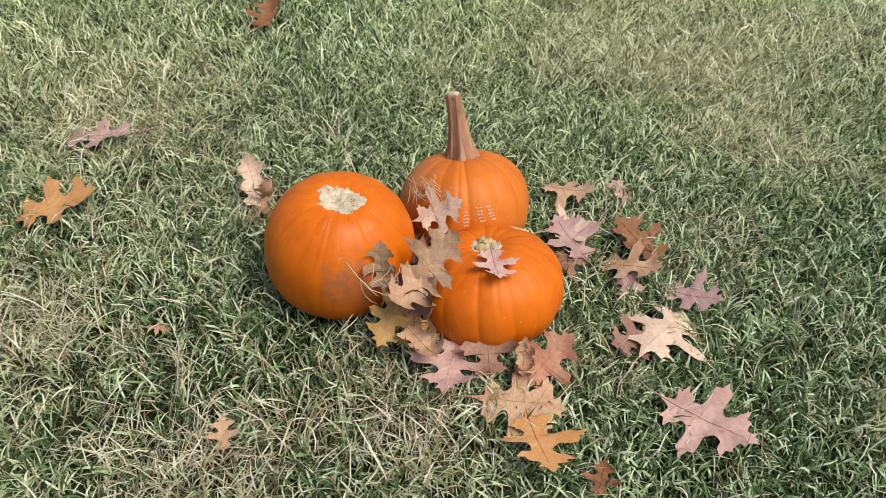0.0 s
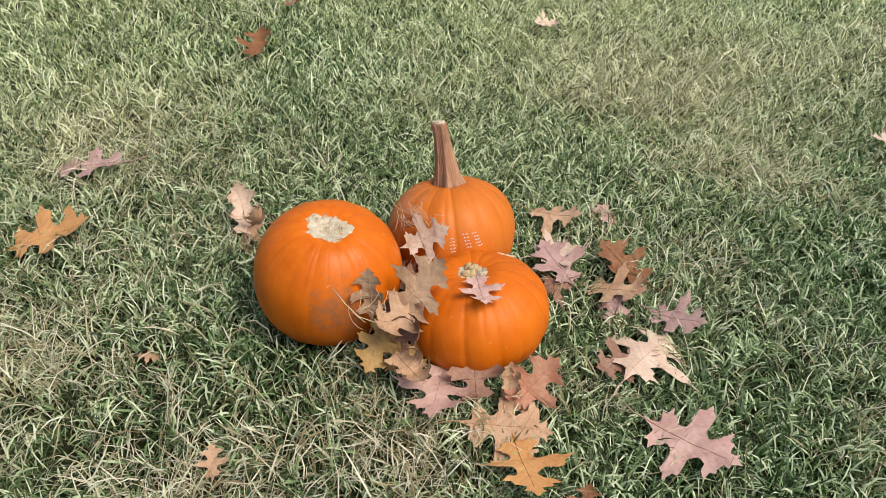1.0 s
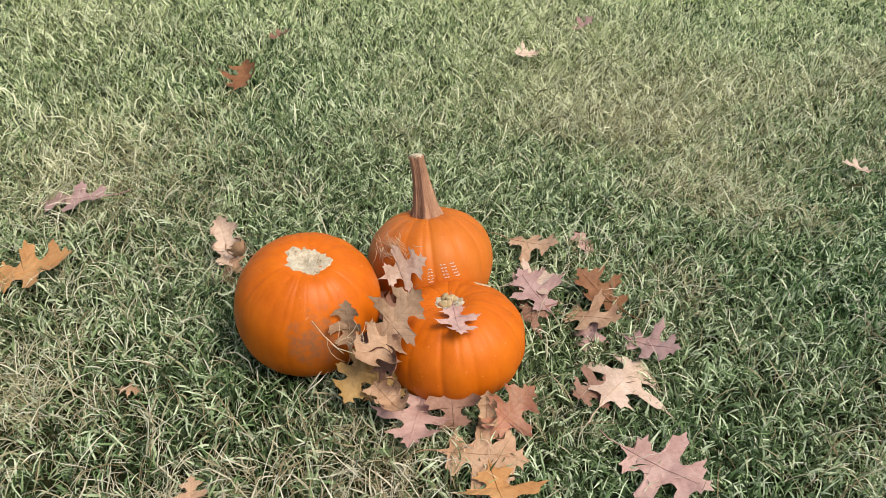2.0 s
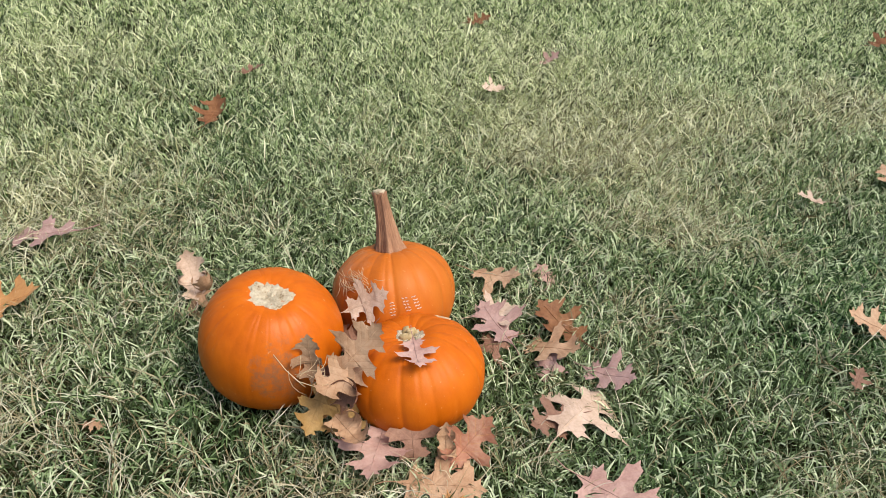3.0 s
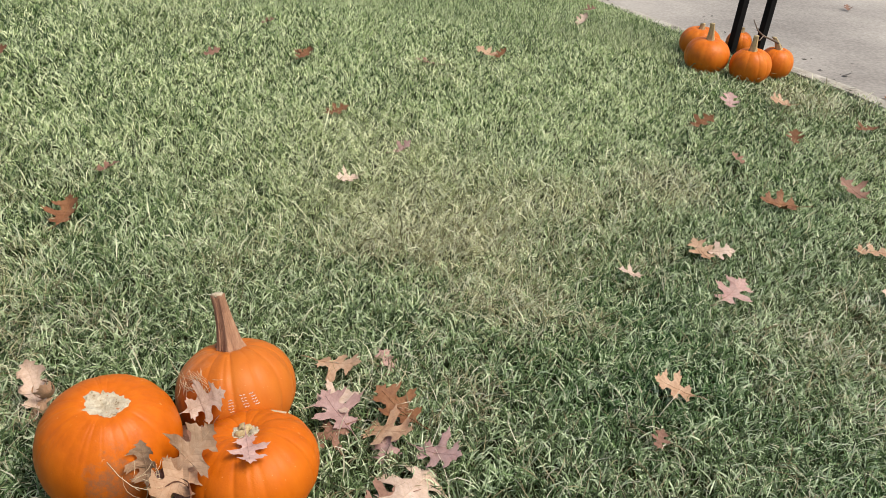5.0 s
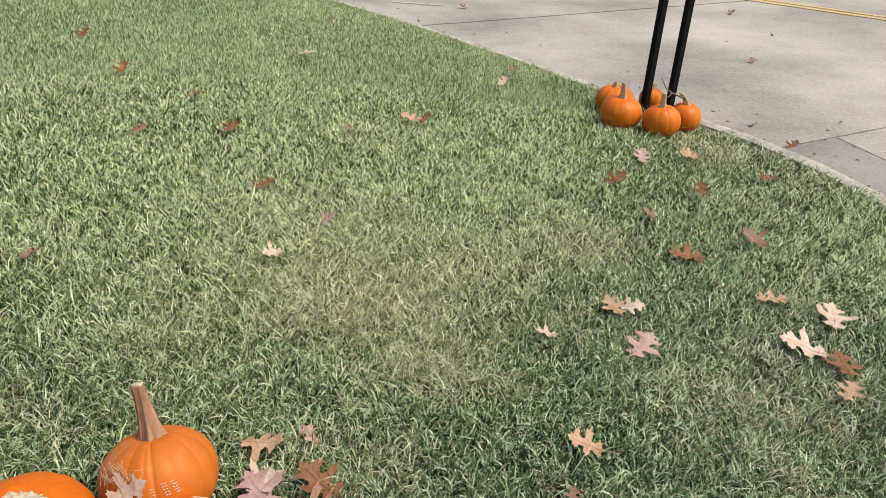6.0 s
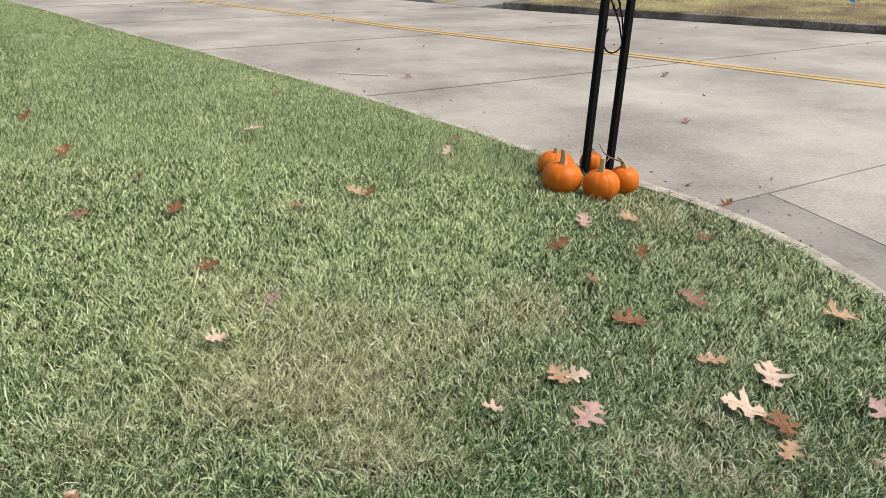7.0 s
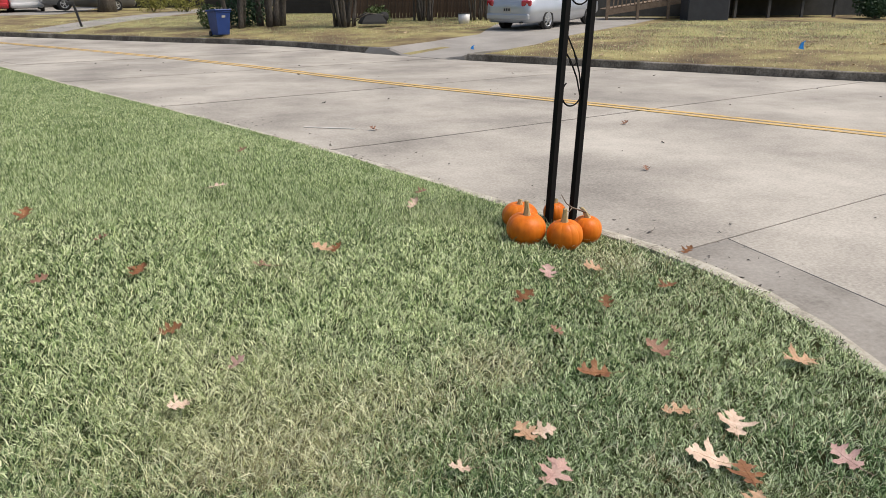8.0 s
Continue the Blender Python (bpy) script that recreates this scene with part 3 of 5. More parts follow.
# ---- pumpkins round the iron post ----
FARS = ((2.583, 4.128, .136, .108, 31, "orange pumpkin with an upright tan stem beside the iron post", .095, (-.01, .0), 12),
        (2.785, 3.960, .118, .104, 32, "round orange pumpkin with a short pale stem by the post", .085, (.005, 0), 11),
        (3.030, 4.090, .106, .095, 33, "small orange pumpkin with a long bent stem by the post", .07, (-.05, .01), 11),
        (2.700, 4.470, .130, .098, 34, "orange pumpkin standing behind the others at the post", 0.03, (0, 0), 12),
        (3.055, 4.605, .084, .078, 35, "faded orange pumpkin close against the iron post", 0.03, (0, 0), 12))
for x, y, a, c, seed, label, h, bend, ribs in FARS:
    ob, vv = pumpkin((x, y, float(soil(x, y)) + c * 0.93), a, c, ribs, seed, label, lean=(random.uniform(-4, 4), random.uniform(-4, 4)), turn=0 if h > .04 else 140, group="pumpkins at the post", depth=0.024, skin=m_skin_far)
    part("stem", stem_mesh(c * 0.72, h + c * .2, 0.027, 0.014, bend, m_green_stem, 0.16), m_green_stem, ob, "ridged tan stem")

m_twig = surface("dry grey brown twig", ((.3, (.07, .05, .035)), (.5, (.16, .12, .085)), (.7, (.28, .22, .16))), 25, 160, 0.85, 0.6, 0.004, (1, 1, 0.25))
vine = thing("vine_stalk", (3.0, 4.07, float(soil(3.0, 4.07)) + .19), "dry twisted vine stalk lying on the pumpkins", "vine")
part("stalk", tube_mesh("stalk", [(.04, .02, .0), (.0, .01, .03), (-.05, .0, .05), (-.10, .01, .07), (-.14, .02, .10), (-.17, .04, .16)], [.007, .007, .006, .005, .004, .003], 8, m_twig), m_twig, vine)
part("twig", tube_mesh("twig", [(-.10, .01, .07), (-.13, -.01, .05), (-.16, -.02, .055)], [.004, .003, .002], 6, m_twig), m_twig, vine)

# ---- iron post with scrollwork ----
def scroll(pts, r=0.006):
    return tube_mesh("scroll", pts, [r] * len(pts), 6, m_iron)


def build_post():
    A, B = Vector((2.950, 4.50, 0)), Vector((3.178, 4.553, 0))
    z0 = float(soil(*A.xy)) - 0.05
    ob = thing("iron_post", (A.x, A.y, z0), "black wrought iron post of two bars with scrollwork", "post")
    ax = (B - A)
    L = ax.length
    ax.normalize()
    ang = math.degrees(math.atan2(ax.y, ax.x))
    ob.matrix_world = Matrix.Translation((A.x, A.y, z0)) @ pose(0, 0, 0, 0, 2.7, ang)
    for k in (0, L):
        part("bar", box(0.046, 0.046, 2.3, (k, 0, 1.15), bevel=0.004), m_iron, ob)
    part("top_rail", box(L + 0.06, 0.058, 0.03, (L / 2, 0, 2.31), bevel=0.004), m_iron, ob)
    arc = lambda cx, cz, r, a0, a1, n=16, sx=1: [(cx + sx * r * math.cos(radians(a0 + (a1 - a0) * i / n)), 0, cz + r * math.sin(radians(a0 + (a1 - a0) * i / n))) for i in range(n + 1)]
    i0, i1 = 0.026, L - 0.026
    w = i1 - i0
    for base in (0.93, 1.62):
        part("scroll", scroll(arc(i0 + w * .5, base + .075, w * .5, 130, 372)), m_iron, ob)
        part("scroll", scroll([(i0, 0, base + .48), (i0 + w * .45, 0, base + .36), (i0 + w * .8, 0, base + .22), (i1, 0, base + .08)]), m_iron, ob)
        part("scroll", scroll([(i0, 0, base + .36), (i0 + w * .3, 0, base + .30), (i0 + w * .7, 0, base + .18), (i1, 0, base + .03)]), m_iron, ob)
        part("scroll", scroll(arc(i0 + w * .45, base + .30, w * .18, 80, -200, 12)), m_iron, ob)
    HOLES.append((A.x, A.y, 0.04))


build_post()

# ---- oak leaves ----
def leaf_material(name, dark, mid, light, vein):
    m, t, b = mat(name, 0.62, spec=0.35)
    c = coords(t)
    big, small = noise_of(t, c, 22, 5, 0.65), noise_of(t, c, 150, 4, 0.7)
    f = calc(t, "ADD", calc(t, "MULTIPLY", big, 0.65), calc(t, "MULTIPLY", small, 0.35))
    col = ramp(t, f, ((0.30, dark), (0.5, mid), (0.70, light)))
    sep = t.nodes.new("ShaderNodeSeparateXYZ")
    t.links.new(c, sep.inputs[0])
    slant = calc(t, "SUBTRACT", sep.outputs["X"], calc(t, "MULTIPLY", calc(t, "ABSOLUTE", sep.outputs["Y"]), 0.95))
    saw = calc(t, "ABSOLUTE", calc(t, "SUBTRACT", calc(t, "FRACT", calc(t, "MULTIPLY", slant, 62.0)), 0.5))
    veins = ramp(t, saw, ((0.0, (.5,) * 3), (0.07, (0, 0, 0))))
    col = blend(t, veins, col, vein)
    spots = ramp(t, noise_of(t, c, 90, 5, 0.75), ((0.66, (0, 0, 0)), (0.74, (.6,) * 3)))
    col = blend(t, spots, col, tuple(x * 0.35 for x in dark))
    o = t.nodes.new("ShaderNodeObjectInfo").outputs["Random"]
    h = node(t, "ShaderNodeHueSaturation")
    t.links.new(calc(t, "ADD", calc(t, "MULTIPLY", o, 0.25), 0.87), h.inputs["Value"])
    t.links.new(col, h.inputs["Color"])
    t.links.new(h.outputs[0], b.inputs["Base Color"])
    bump(t, b, calc(t, "ADD", calc(t, "MULTIPLY", saw, 0.7), small), 0.35, 0.003)
    return m


LEAF = {
    "tan": leaf_material("tan leaf", (0.264, 0.132, 0.066), (0.414, 0.255, 0.150), (0.510, 0.352, 0.229), (0.299, 0.150, 0.070)),
    "pink": leaf_material("pinkish leaf", (.33, .16, .13), (.50, .31, .26), (.61, .42, .35), (.54, .35, .25)),
    "rust": leaf_material("rust leaf", (0.090, 0.034, 0.014), (0.190, 0.078, 0.030), (0.290, 0.140, 0.058), (0.300, 0.140, 0.058)),
    "brown": leaf_material("brown leaf", (0.123, 0.057, 0.035), (0.238, 0.123, 0.079), (0.334, 0.194, 0.132), (0.317, 0.176, 0.106)),
    "cream": leaf_material("cream leaf", (.36, .245, .17), (.54, .40, .30), (.66, .52, .42), (.46, .32, .22)),
    "orange": leaf_material("orange tan leaf", (0.334, 0.132, 0.040), (0.484, 0.246, 0.088), (0.546, 0.317, 0.132), (0.317, 0.132, 0.044)),
    "red": leaf_material("red orange leaf", (0.299, 0.088, 0.053), (0.458, 0.194, 0.114), (0.528, 0.317, 0.211), (0.581, 0.317, 0.106)),
    "mauve": leaf_material("mauve leaf", (0.246, 0.132, 0.114), (0.378, 0.238, 0.211), (0.475, 0.326, 0.290), (0.422, 0.282, 0.220)),
    "ochre": leaf_material("ochre leaf", (0.141, 0.079, 0.026), (0.282, 0.167, 0.053), (0.370, 0.238, 0.088), (0.352, 0.220, 0.088)),
}
WORDS = {"tan": "dry tan", "pink": "faded pink", "rust": "rust-brown", "brown": "dark brown", "cream": "pale cream", "orange": "orange-tan", "red": "red and orange", "mauve": "greyish mauve", "ochre": "ochre-brown"}
# half the outline of a pin oak leaf: along, across, foot on the midrib
HALF = ((0, .010, 0), (.06, .03, .06), (.12, .055, .10), (.13, .12, .13), (.11, .20, .15), (.155, .20, .17), (.185, .29, .19), (.22, .21, .20), (.26, .20, .22), (.28, .16, .25),
        (.30, .13, .29), (.34, .12, .33), (.38, .14, .37), (.415, .20, .39), (.42, .31, .40), (.415, .39, .41), (.465, .41, .43), (.505, .55, .45), (.545, .43, .47), (.60, .41, .49),
        (.605, .35, .51), (.585, .25, .53), (.585, .18, .56), (.61, .135, .59), (.65, .125, .65), (.69, .145, .69), (.735, .18, .72), (.755, .27, .735), (.83, .36, .76), (.835, .25, .78),
        (.885, .23, .80), (.875, .16, .83), (.895, .09, .87), (.93, .10, .90))
TIP = ((.975, .135, .92), (.975, .06, .95), (1.06, .003, 1.0))


def leaf_mesh(size, seed, bend, curl, fold, wide):
    """A lobed leaf from its foot at the origin along +x, bent along and across."""
    r = random.Random(seed)
    ks = (0.0, 0.34, 0.68, 1.0)
    v, f = [], []
    twist = r.uniform(-.5, .5)
    kb, kc = bend / 1.0, curl / 0.4

    def put(x, y):
        z0 = fold * abs(y) + 0.030 * noise.noise(Vector((x * 5 + seed, y * 5, seed * .37))) + 0.080 * noise.noise(Vector((x * 1.7, y * 1.7 + seed, 2)))
        a = kc * y
        yy, zz = (math.sin(a) / kc, (1 - math.cos(a)) / kc) if abs(kc) > 1e-3 else (y, 0)
        zz += z0
        tw = twist * (x - .4)
        yy, zz = yy * math.cos(tw) - zz * math.sin(tw), yy * math.sin(tw) + zz * math.cos(tw)
        a = kb * x
        xx, up = (math.sin(a) / kb, (1 - math.cos(a)) / kb) if abs(kb) > 1e-3 else (x, 0)
        v.append((size * (xx - zz * math.sin(a)), size * yy * wide, size * (up + zz * math.cos(a))))

    for side in (1, -1):
        outline = HALF + TIP
        lobes = [r.uniform(.82, 1.15) for _ in range(4)]
        jit = [(r.uniform(-.012, .012), r.uniform(.93, 1.07) * lobes[min(3, int(q[2] * 3.2))]) for q in outline]
        pts = []
        for (a, b), (j0, j1) in zip(zip(outline, outline[1:]), zip(jit, jit[1:])):
            for u in (0.0, 0.5):
                q = [a[k] * (1 - u) + b[k] * u for k in range(3)]
                jx, jy = j0[0] * (1 - u) + j1[0] * u, j0[1] * (1 - u) + j1[1] * u
                edge = min(1, 6 * q[2], 6 * (1 - q[2]))
                pts.append((q[0] + jx * edge, q[1] * jy, q[2]))
        pts.append(outline[-1])
        o = len(v)
        for x, y, mx in pts:
            for k in ks:
                put(mx * (1 - k) + x * k, side * y * k)
        n = len(ks)
        for i in range(len(pts) - 1):
            for k in range(n - 1):
                q = (o + i * n + k, o + (i + 1) * n + k, o + (i + 1) * n + k + 1, o + i * n + k + 1)
                f.append(tuple(reversed(q)) if side > 0 else q)
    me = mesh_of("blade", v, f, None, True)
    bm = bmesh.new()
    bm.from_mesh(me)
    bmesh.ops.remove_doubles(bm, verts=bm.verts, dist=size * 0.002)
    bm.to_mesh(me)
    bm.free()
    me.shade_smooth()
    rib = [v[k * 4] for k in range(0, 2 * (len(HALF) + len(TIP)) - 3, 6)]
    return me, rib


def leaf(x, y, size, heading, colour, seed, z=None, bend=0.5, curl=0.5, fold=0.0, tilt=(0, 0), wide=1.0, where="lying on the lawn", lift=0.016):
    """size is the blade's length; heading is the way its tip points, in degrees from +x."""
    size, wide = size * 1.0, wide * 1.08
    if z is None:
        z = float(lawn_top(x, y)) + (lift - 0.005 if colour == "brown" else lift)
    s = Matrix.Translation((x, y, z)) @ pose(0, 0, 0, tilt[0], tilt[1], 0) @ pose(0, 0, 0, 0, 0, heading) @ Matrix.Translation((-size * 0.5, 0, -0.12 * size * abs(bend)))
    ob = thing("oak_leaf", s, f"{WORDS[colour]} fallen oak leaf {where}", "leaf", "fallen oak leaves")
    me, rib = leaf_mesh(size, seed, bend, curl, fold, wide)
    part("blade", me, LEAF[colour], ob)
    r = random.Random(seed + 1)
    stalk = [(-size * .28, r.uniform(-.06, .06) * size, r.uniform(0, .05) * size), (-size * .14, r.uniform(-.02, .02) * size, .01 * size)] + [(p[0], p[1], p[2] + 0.0006) for p in rib]
    n = len(stalk)
    part("midrib", tube_mesh("midrib", stalk, [max(.0004, 0.0011 * (1 - .75 * i / n)) * size / .12 for i in range(n)], 5, LEAF[colour]), LEAF[colour], ob)
    return ob


# fallen leaves: seed, x, y, size, heading, colour, bend, curl
LEAVES_ON_LAWN = (
    (100, -0.495, 1.913, 0.13, 80, "rust", 0.9, 1.3), (121, 0.325, 2.21, 0.085, 200, "cream", 0.8, 0.8), (125, 0.542, 2.496, 0.085, 10, "pink", 0.9, 0.8),
    (126, 0.307, 2.87, 0.105, 20, "rust", 0.6, 0.7), (127, 0.17, 3.67, 0.12, 60, "rust", 0.9, 0.9), (128, -0.501, 4.83, 0.145, 80, "rust", 1, 0.9),
    (129, -0.042, 4.296, 0.09, 10, "brown", 0.6, 0.9), (130, 1.171, 3.962, 0.135, 150, "tan", 0.7, 0.5), (131, 1.25, 3.95, 0.09, 30, "rust", 0.9, 1.2),
    (132, 0.803, 3.695, 0.15, 190, "brown", 0.3, 0.3), (133, 0.691, 5.629, 0.15, 0, "cream", 0.3, 0.3), (153, -0.275, 3.606, 0.09, 20, "brown", 0.7, 0.6),
)
LEAVES_ON_LAWN_TOO = (
    (158, -1.148, 3.336, 0.135, 10, "rust", 0.6, 0.7), (159, 0.164, 3.689, 0.07, 170, "rust", 0.6, 0.6), (160, -0.449, 2.23, 0.08, 20, "brown", 0.5, 0.8),
    (162, -0.9, 5.9, 0.12, 60, "rust", 0.7, 0.7), (163, -1.9, 7.4, 0.12, 140, "brown", 0.7, 0.7), (164, 1.05, 7.3, 0.11, 20, "brown", 0.6, 0.8),
)
LEAVES_BEYOND_PUMPKINS = (
    (101, -0.709, 1.287, 0.15, 185, "mauve", 0.1, -0.2), (102, -0.692, 1.037, 0.15, 25, "orange", 0.5, 0.5), (103, -0.352, 1.135, 0.115, 110, "cream", 1.8, 2.3),
    (104, -0.362, 1.085, 0.11, 200, "tan", 1.8, 2.4), (105, -0.315, 1.10, 0.085, 300, "tan", 2.0, 2.4), (118, -0.268, 0.576, 0.05, 100, "tan", 0.8, 0.6),
    (119, -0.421, 0.768, 0.036, 10, "tan", 0.6, 0.5),
)
LEAVES_BY_PUMPKINS = (
    (106, 0.261, 1.222, 0.115, -25, "tan", 0.7, -0.5), (107, 0.382, 1.254, 0.085, -60, "pink", 1, 1.2), (108, 0.256, 1.098, 0.1, 20, "cream", 0.3, 0.4),
    (109, 0.255, 1.061, 0.115, 120, "mauve", 0.4, 0.7), (110, 0.24, 1.015, 0.09, 200, "brown", 0.5, 0.6), (111, 0.385, 1.075, 0.125, 130, "rust", 0.4, 0.9),
    (112, 0.355, 1, 0.12, -30, "tan", 0.5, 0.5), (113, 0.349, 0.965, 0.07, 250, "mauve", 0.8, 0.8), (114, 0.456, 0.934, 0.105, -35, "mauve", 0.6, 0.6),
    (115, 0.34, 0.82, 0.09, 200, "brown", 0.4, 0.3), (116, 0.392, 0.846, 0.165, 50, "cream", 0.5, 0.45), (117, 0.418, 0.665, 0.145, -38, "pink", 0.35, 0.3),
)
LEAVES_BY_PUMPKINS_TOO = (
    (120, 0.25, 0.551, 0.05, 70, "rust", 0.9, 0.8), (122, 0.14, 0.672, 0.135, -5, "tan", 0.35, 0.3), (123, 0.165, 0.598, 0.13, -78, "orange", 0.45, 0.3),
    (124, 0.04, 0.728, 0.118, -100, "pink", 0.3, 0.35),
)
LEAVES_BY_POST = (
    (134, 2.268, 5.43, 0.1, 0, "brown", 0.8, 0.9), (135, 2.022, 3.002, 0.125, 10, "rust", 0.7, 0.6), (136, 2.346, 3.35, 0.12, 70, "mauve", 0.9, 0.7),
    (137, 2.678, 3.406, 0.13, 170, "tan", 0.3, 0.5), (138, 2.939, 3.043, 0.13, 10, "rust", 0.5, 0.9), (139, 2.428, 2.863, 0.09, 60, "rust", 0.8, 0.8),
    (140, 1.984, 2.574, 0.075, 120, "brown", 0.6, 0.6), (161, 2.06, 4.972, 0.13, 40, "cream", 1.5, 1.8),
)
LEAVES_BY_KERB = (
    (141, 2.345, 2.297, 0.135, 110, "brown", 0.9, 0.8), (142, 1.935, 2.154, 0.15, 160, "rust", 0.7, 1.3), (143, 2.953, 2.076, 0.17, 175, "tan", 0.3, 0.9),
    (144, 2.081, 1.803, 0.115, 160, "tan", 0.5, 0.5), (145, 2.235, 1.663, 0.145, 60, "cream", 0.5, 0.8), (146, 1.99, 1.493, 0.165, 150, "cream", 0.2, 0.3),
    (147, 2.043, 1.38, 0.13, 70, "rust", 0.5, 0.5), (148, 2.47, 1.378, 0.128, 95, "mauve", 0.6, 0.6), (149, 1.439, 1.787, 0.105, 100, "tan", 0.6, 0.5),
    (150, 1.5, 1.786, 0.1, -10, "cream", 0.4, 0.4), (151, 1.14, 1.64, 0.078, 165, "cream", 0.5, 0.4), (152, 1.418, 1.54, 0.12, 30, "pink", 0.5, 0.4),
)
LEAVES_BY_KERB_TOO = (
    (154, 1.961, 1.253, 0.085, 30, "tan", 0.5, 0.5), (155, 2.248, 1.159, 0.13, 140, "cream", 0.4, 0.4), (156, 1.052, 1.121, 0.1, 150, "tan", 0.6, 0.5),
    (157, 0.946, 0.958, 0.05, 60, "brown", 0.7, 0.8),
)
for seed, x, y, size, head, colour, bend, curl in LEAVES_ON_LAWN + LEAVES_ON_LAWN_TOO + LEAVES_BEYOND_PUMPKINS + LEAVES_BY_PUMPKINS + LEAVES_BY_PUMPKINS_TOO + LEAVES_BY_POST + LEAVES_BY_KERB + LEAVES_BY_KERB_TOO:
    sgn = -1 if seed % 3 == 2 and y < 1.4 else 1
    high = 0.032 if x < -.3 and 1.05 < y < 1.2 else 0.028 if 0 < x < .22 and y < .76 else 0.031 if colour == "cream" and .3 < x < .5 and y < .9 else 0.016 if y < 1.35 and x < .6 else 0.020 if y < 2.2 else 0.032
    leaf(x, y, size, head, colour, seed, bend=bend * sgn * .8, curl=curl * sgn * .8, wide=0.75 if seed == 101 else 1.0, tilt=(random.uniform(-8, 12), random.uniform(-9, 9)), lift=high)
# leaves heaped against and on the pumpkins
HEAP = (  # x, y, z, size, heading, colour, bend, curl, tilt, where
    (.008, .835, .160, .135, 40, "tan", .4, .4, (40, -6), "heaped between the pumpkins"), (-.066, .822, .160, .095, 80, "tan", .4, .9, (55, -12), "standing against the large pumpkin"),
    (-.022, .800, .128, .120, 215, "tan", .8, .7, (38, 6), "heaped between the pumpkins"), (-.058, .786, .085, .105, 250, "ochre", .5, .7, (50, 0), "heaped between the pumpkins"),
    (.000, .742, .070, .120, -48, "tan", .9, 1.2, (28, 5), "heaped between the pumpkins"), (.004, .790, .112, .095, 10, "brown", 1.0, .9, (40, -15), "heaped between the pumpkins"),
    (-.018, .790, .055, .10, 130, "ochre", .4, .5, (30, 0), "heaped between the pumpkins"), (.012, .980, .144, .100, 20, "cream", .4, .4, (38, 0), "leaning on the stemmed pumpkin"),
    (-.02, .945, .09, .09, 150, "brown", .6, .8, (40, 0), "heaped between the pumpkins"), (.104, .824, .166, .086, -80, "pink", .4, .3, (12, 4), "lying on a pumpkin's crown"),
    (-.03, .868, .080, .10, 60, "brown", 1.0, 1.2, (30, 20), "heaped between the pumpkins"), (.0, .915, .10, .10, 240, "brown", .9, 1.0, (25, 0), "heaped between the pumpkins"),
    (-.042, .835, .110, .09, 170, "mauve", 1.1, 1.3, (45, 0), "heaped between the pumpkins"),
    (.096, .742, .066, .110, 95, "brown", -.4, .5, (52, 0), "leaning on a pumpkin"), (.150, .732, .046, .10, 100, "tan", .6, 1.6, (35, 10), "leaning on a pumpkin"),
    (.186, .735, .050, .125, 55, "red", .5, .6, (30, 12), "leaning on a pumpkin"),
)
for i, (x, y, z, size, head, colour, bend, curl, tilt, where) in enumerate(HEAP):
    leaf(x, y, size * .9, head, colour, 300 + i, z=z - .004, bend=bend * 1.4, curl=curl * 1.6, tilt=tilt, where=where)

# ---- straw caught on the pumpkins ----
m_strand = surface("dry straw", ((.3, (.40, .27, .15)), (.6, (.66, .52, .33)), (.8, (.75, .64, .46))), 40, 200, 0.7)


def straw_tangle(place, n, spread, seed, label, facing=(0, -0.6, 0.6)):
    r = random.Random(seed)
    ob = thing("straw_tangle", place, label, "straw")
    out = Vector(facing).normalized()
    for k in range(n):
        a = Vector((r.gauss(0, 1), r.gauss(0, 1), r.gauss(0, 1)))
        a = (a - out * a.dot(out) * 0.8).normalized()
        p = Vector((r.gauss(0, spread), r.gauss(0, spread * .5), r.gauss(0, spread * .7)))
        p -= out * p.dot(out)
        ln = r.uniform(.02, .055)
        side = out.cross(a).normalized()
        bow = r.uniform(-.3, .3)
        pts = [p + a * ln * (u - .5) + side * ln * bow * (1 - (2 * u - 1) ** 2) + out * (0.004 + .003 * r.random() + 0.012 * bow * u) for u in (0, .25, .5, .75, 1)]
        part("strand", tube_mesh("strand", pts, [.0005, .0006, .0006, .0005, .0003], 4, m_strand), m_strand, ob)
    return ob


straw_tangle((-.012, 1.022, .150), 34, .022, 7, "tangle of dry straw on the stemmed pumpkin", (-.45, -.75, .5))
straw_tangle((.050, .985, .100), 16, .02, 9, "few dry straw strands under the stemmed pumpkin", (0, -.85, .4))
straw_tangle((-.070, .800, .140), 12, .022, 11, "few long dry strands across the large pumpkin", (.2, -.8, .5))
long = thing("grass_strand", (-.085, .795, .150), "long dry grass strand across the large pumpkin", "straw")
part("strand", tube_mesh("strand", [(-.035, .012, .030), (-.015, -.006, .014), (.005, -.016, -.002), (.03, -.018, -.012), (.05, -.01, -.015)], [.0007, .0008, .0008, .0006, .0003], 5, m_strand), m_strand, long)
chip = thing("straw_chip", (.148, .950, .128), "pale straw chip lying on a pumpkin", "straw")
part("strand", box(.030, .008, .0025, (0, 0, 0), pose(0, 0, 0, -25, 6, -12), 0.0008), m_strand, chip)

# pale unreadable marks written on the stemmed pumpkin: plain bars
m_mark = surface("pale marks", ((.3, (.55, .42, .36)), (.7, (.72, .62, .56))), 60, 300, 0.8)


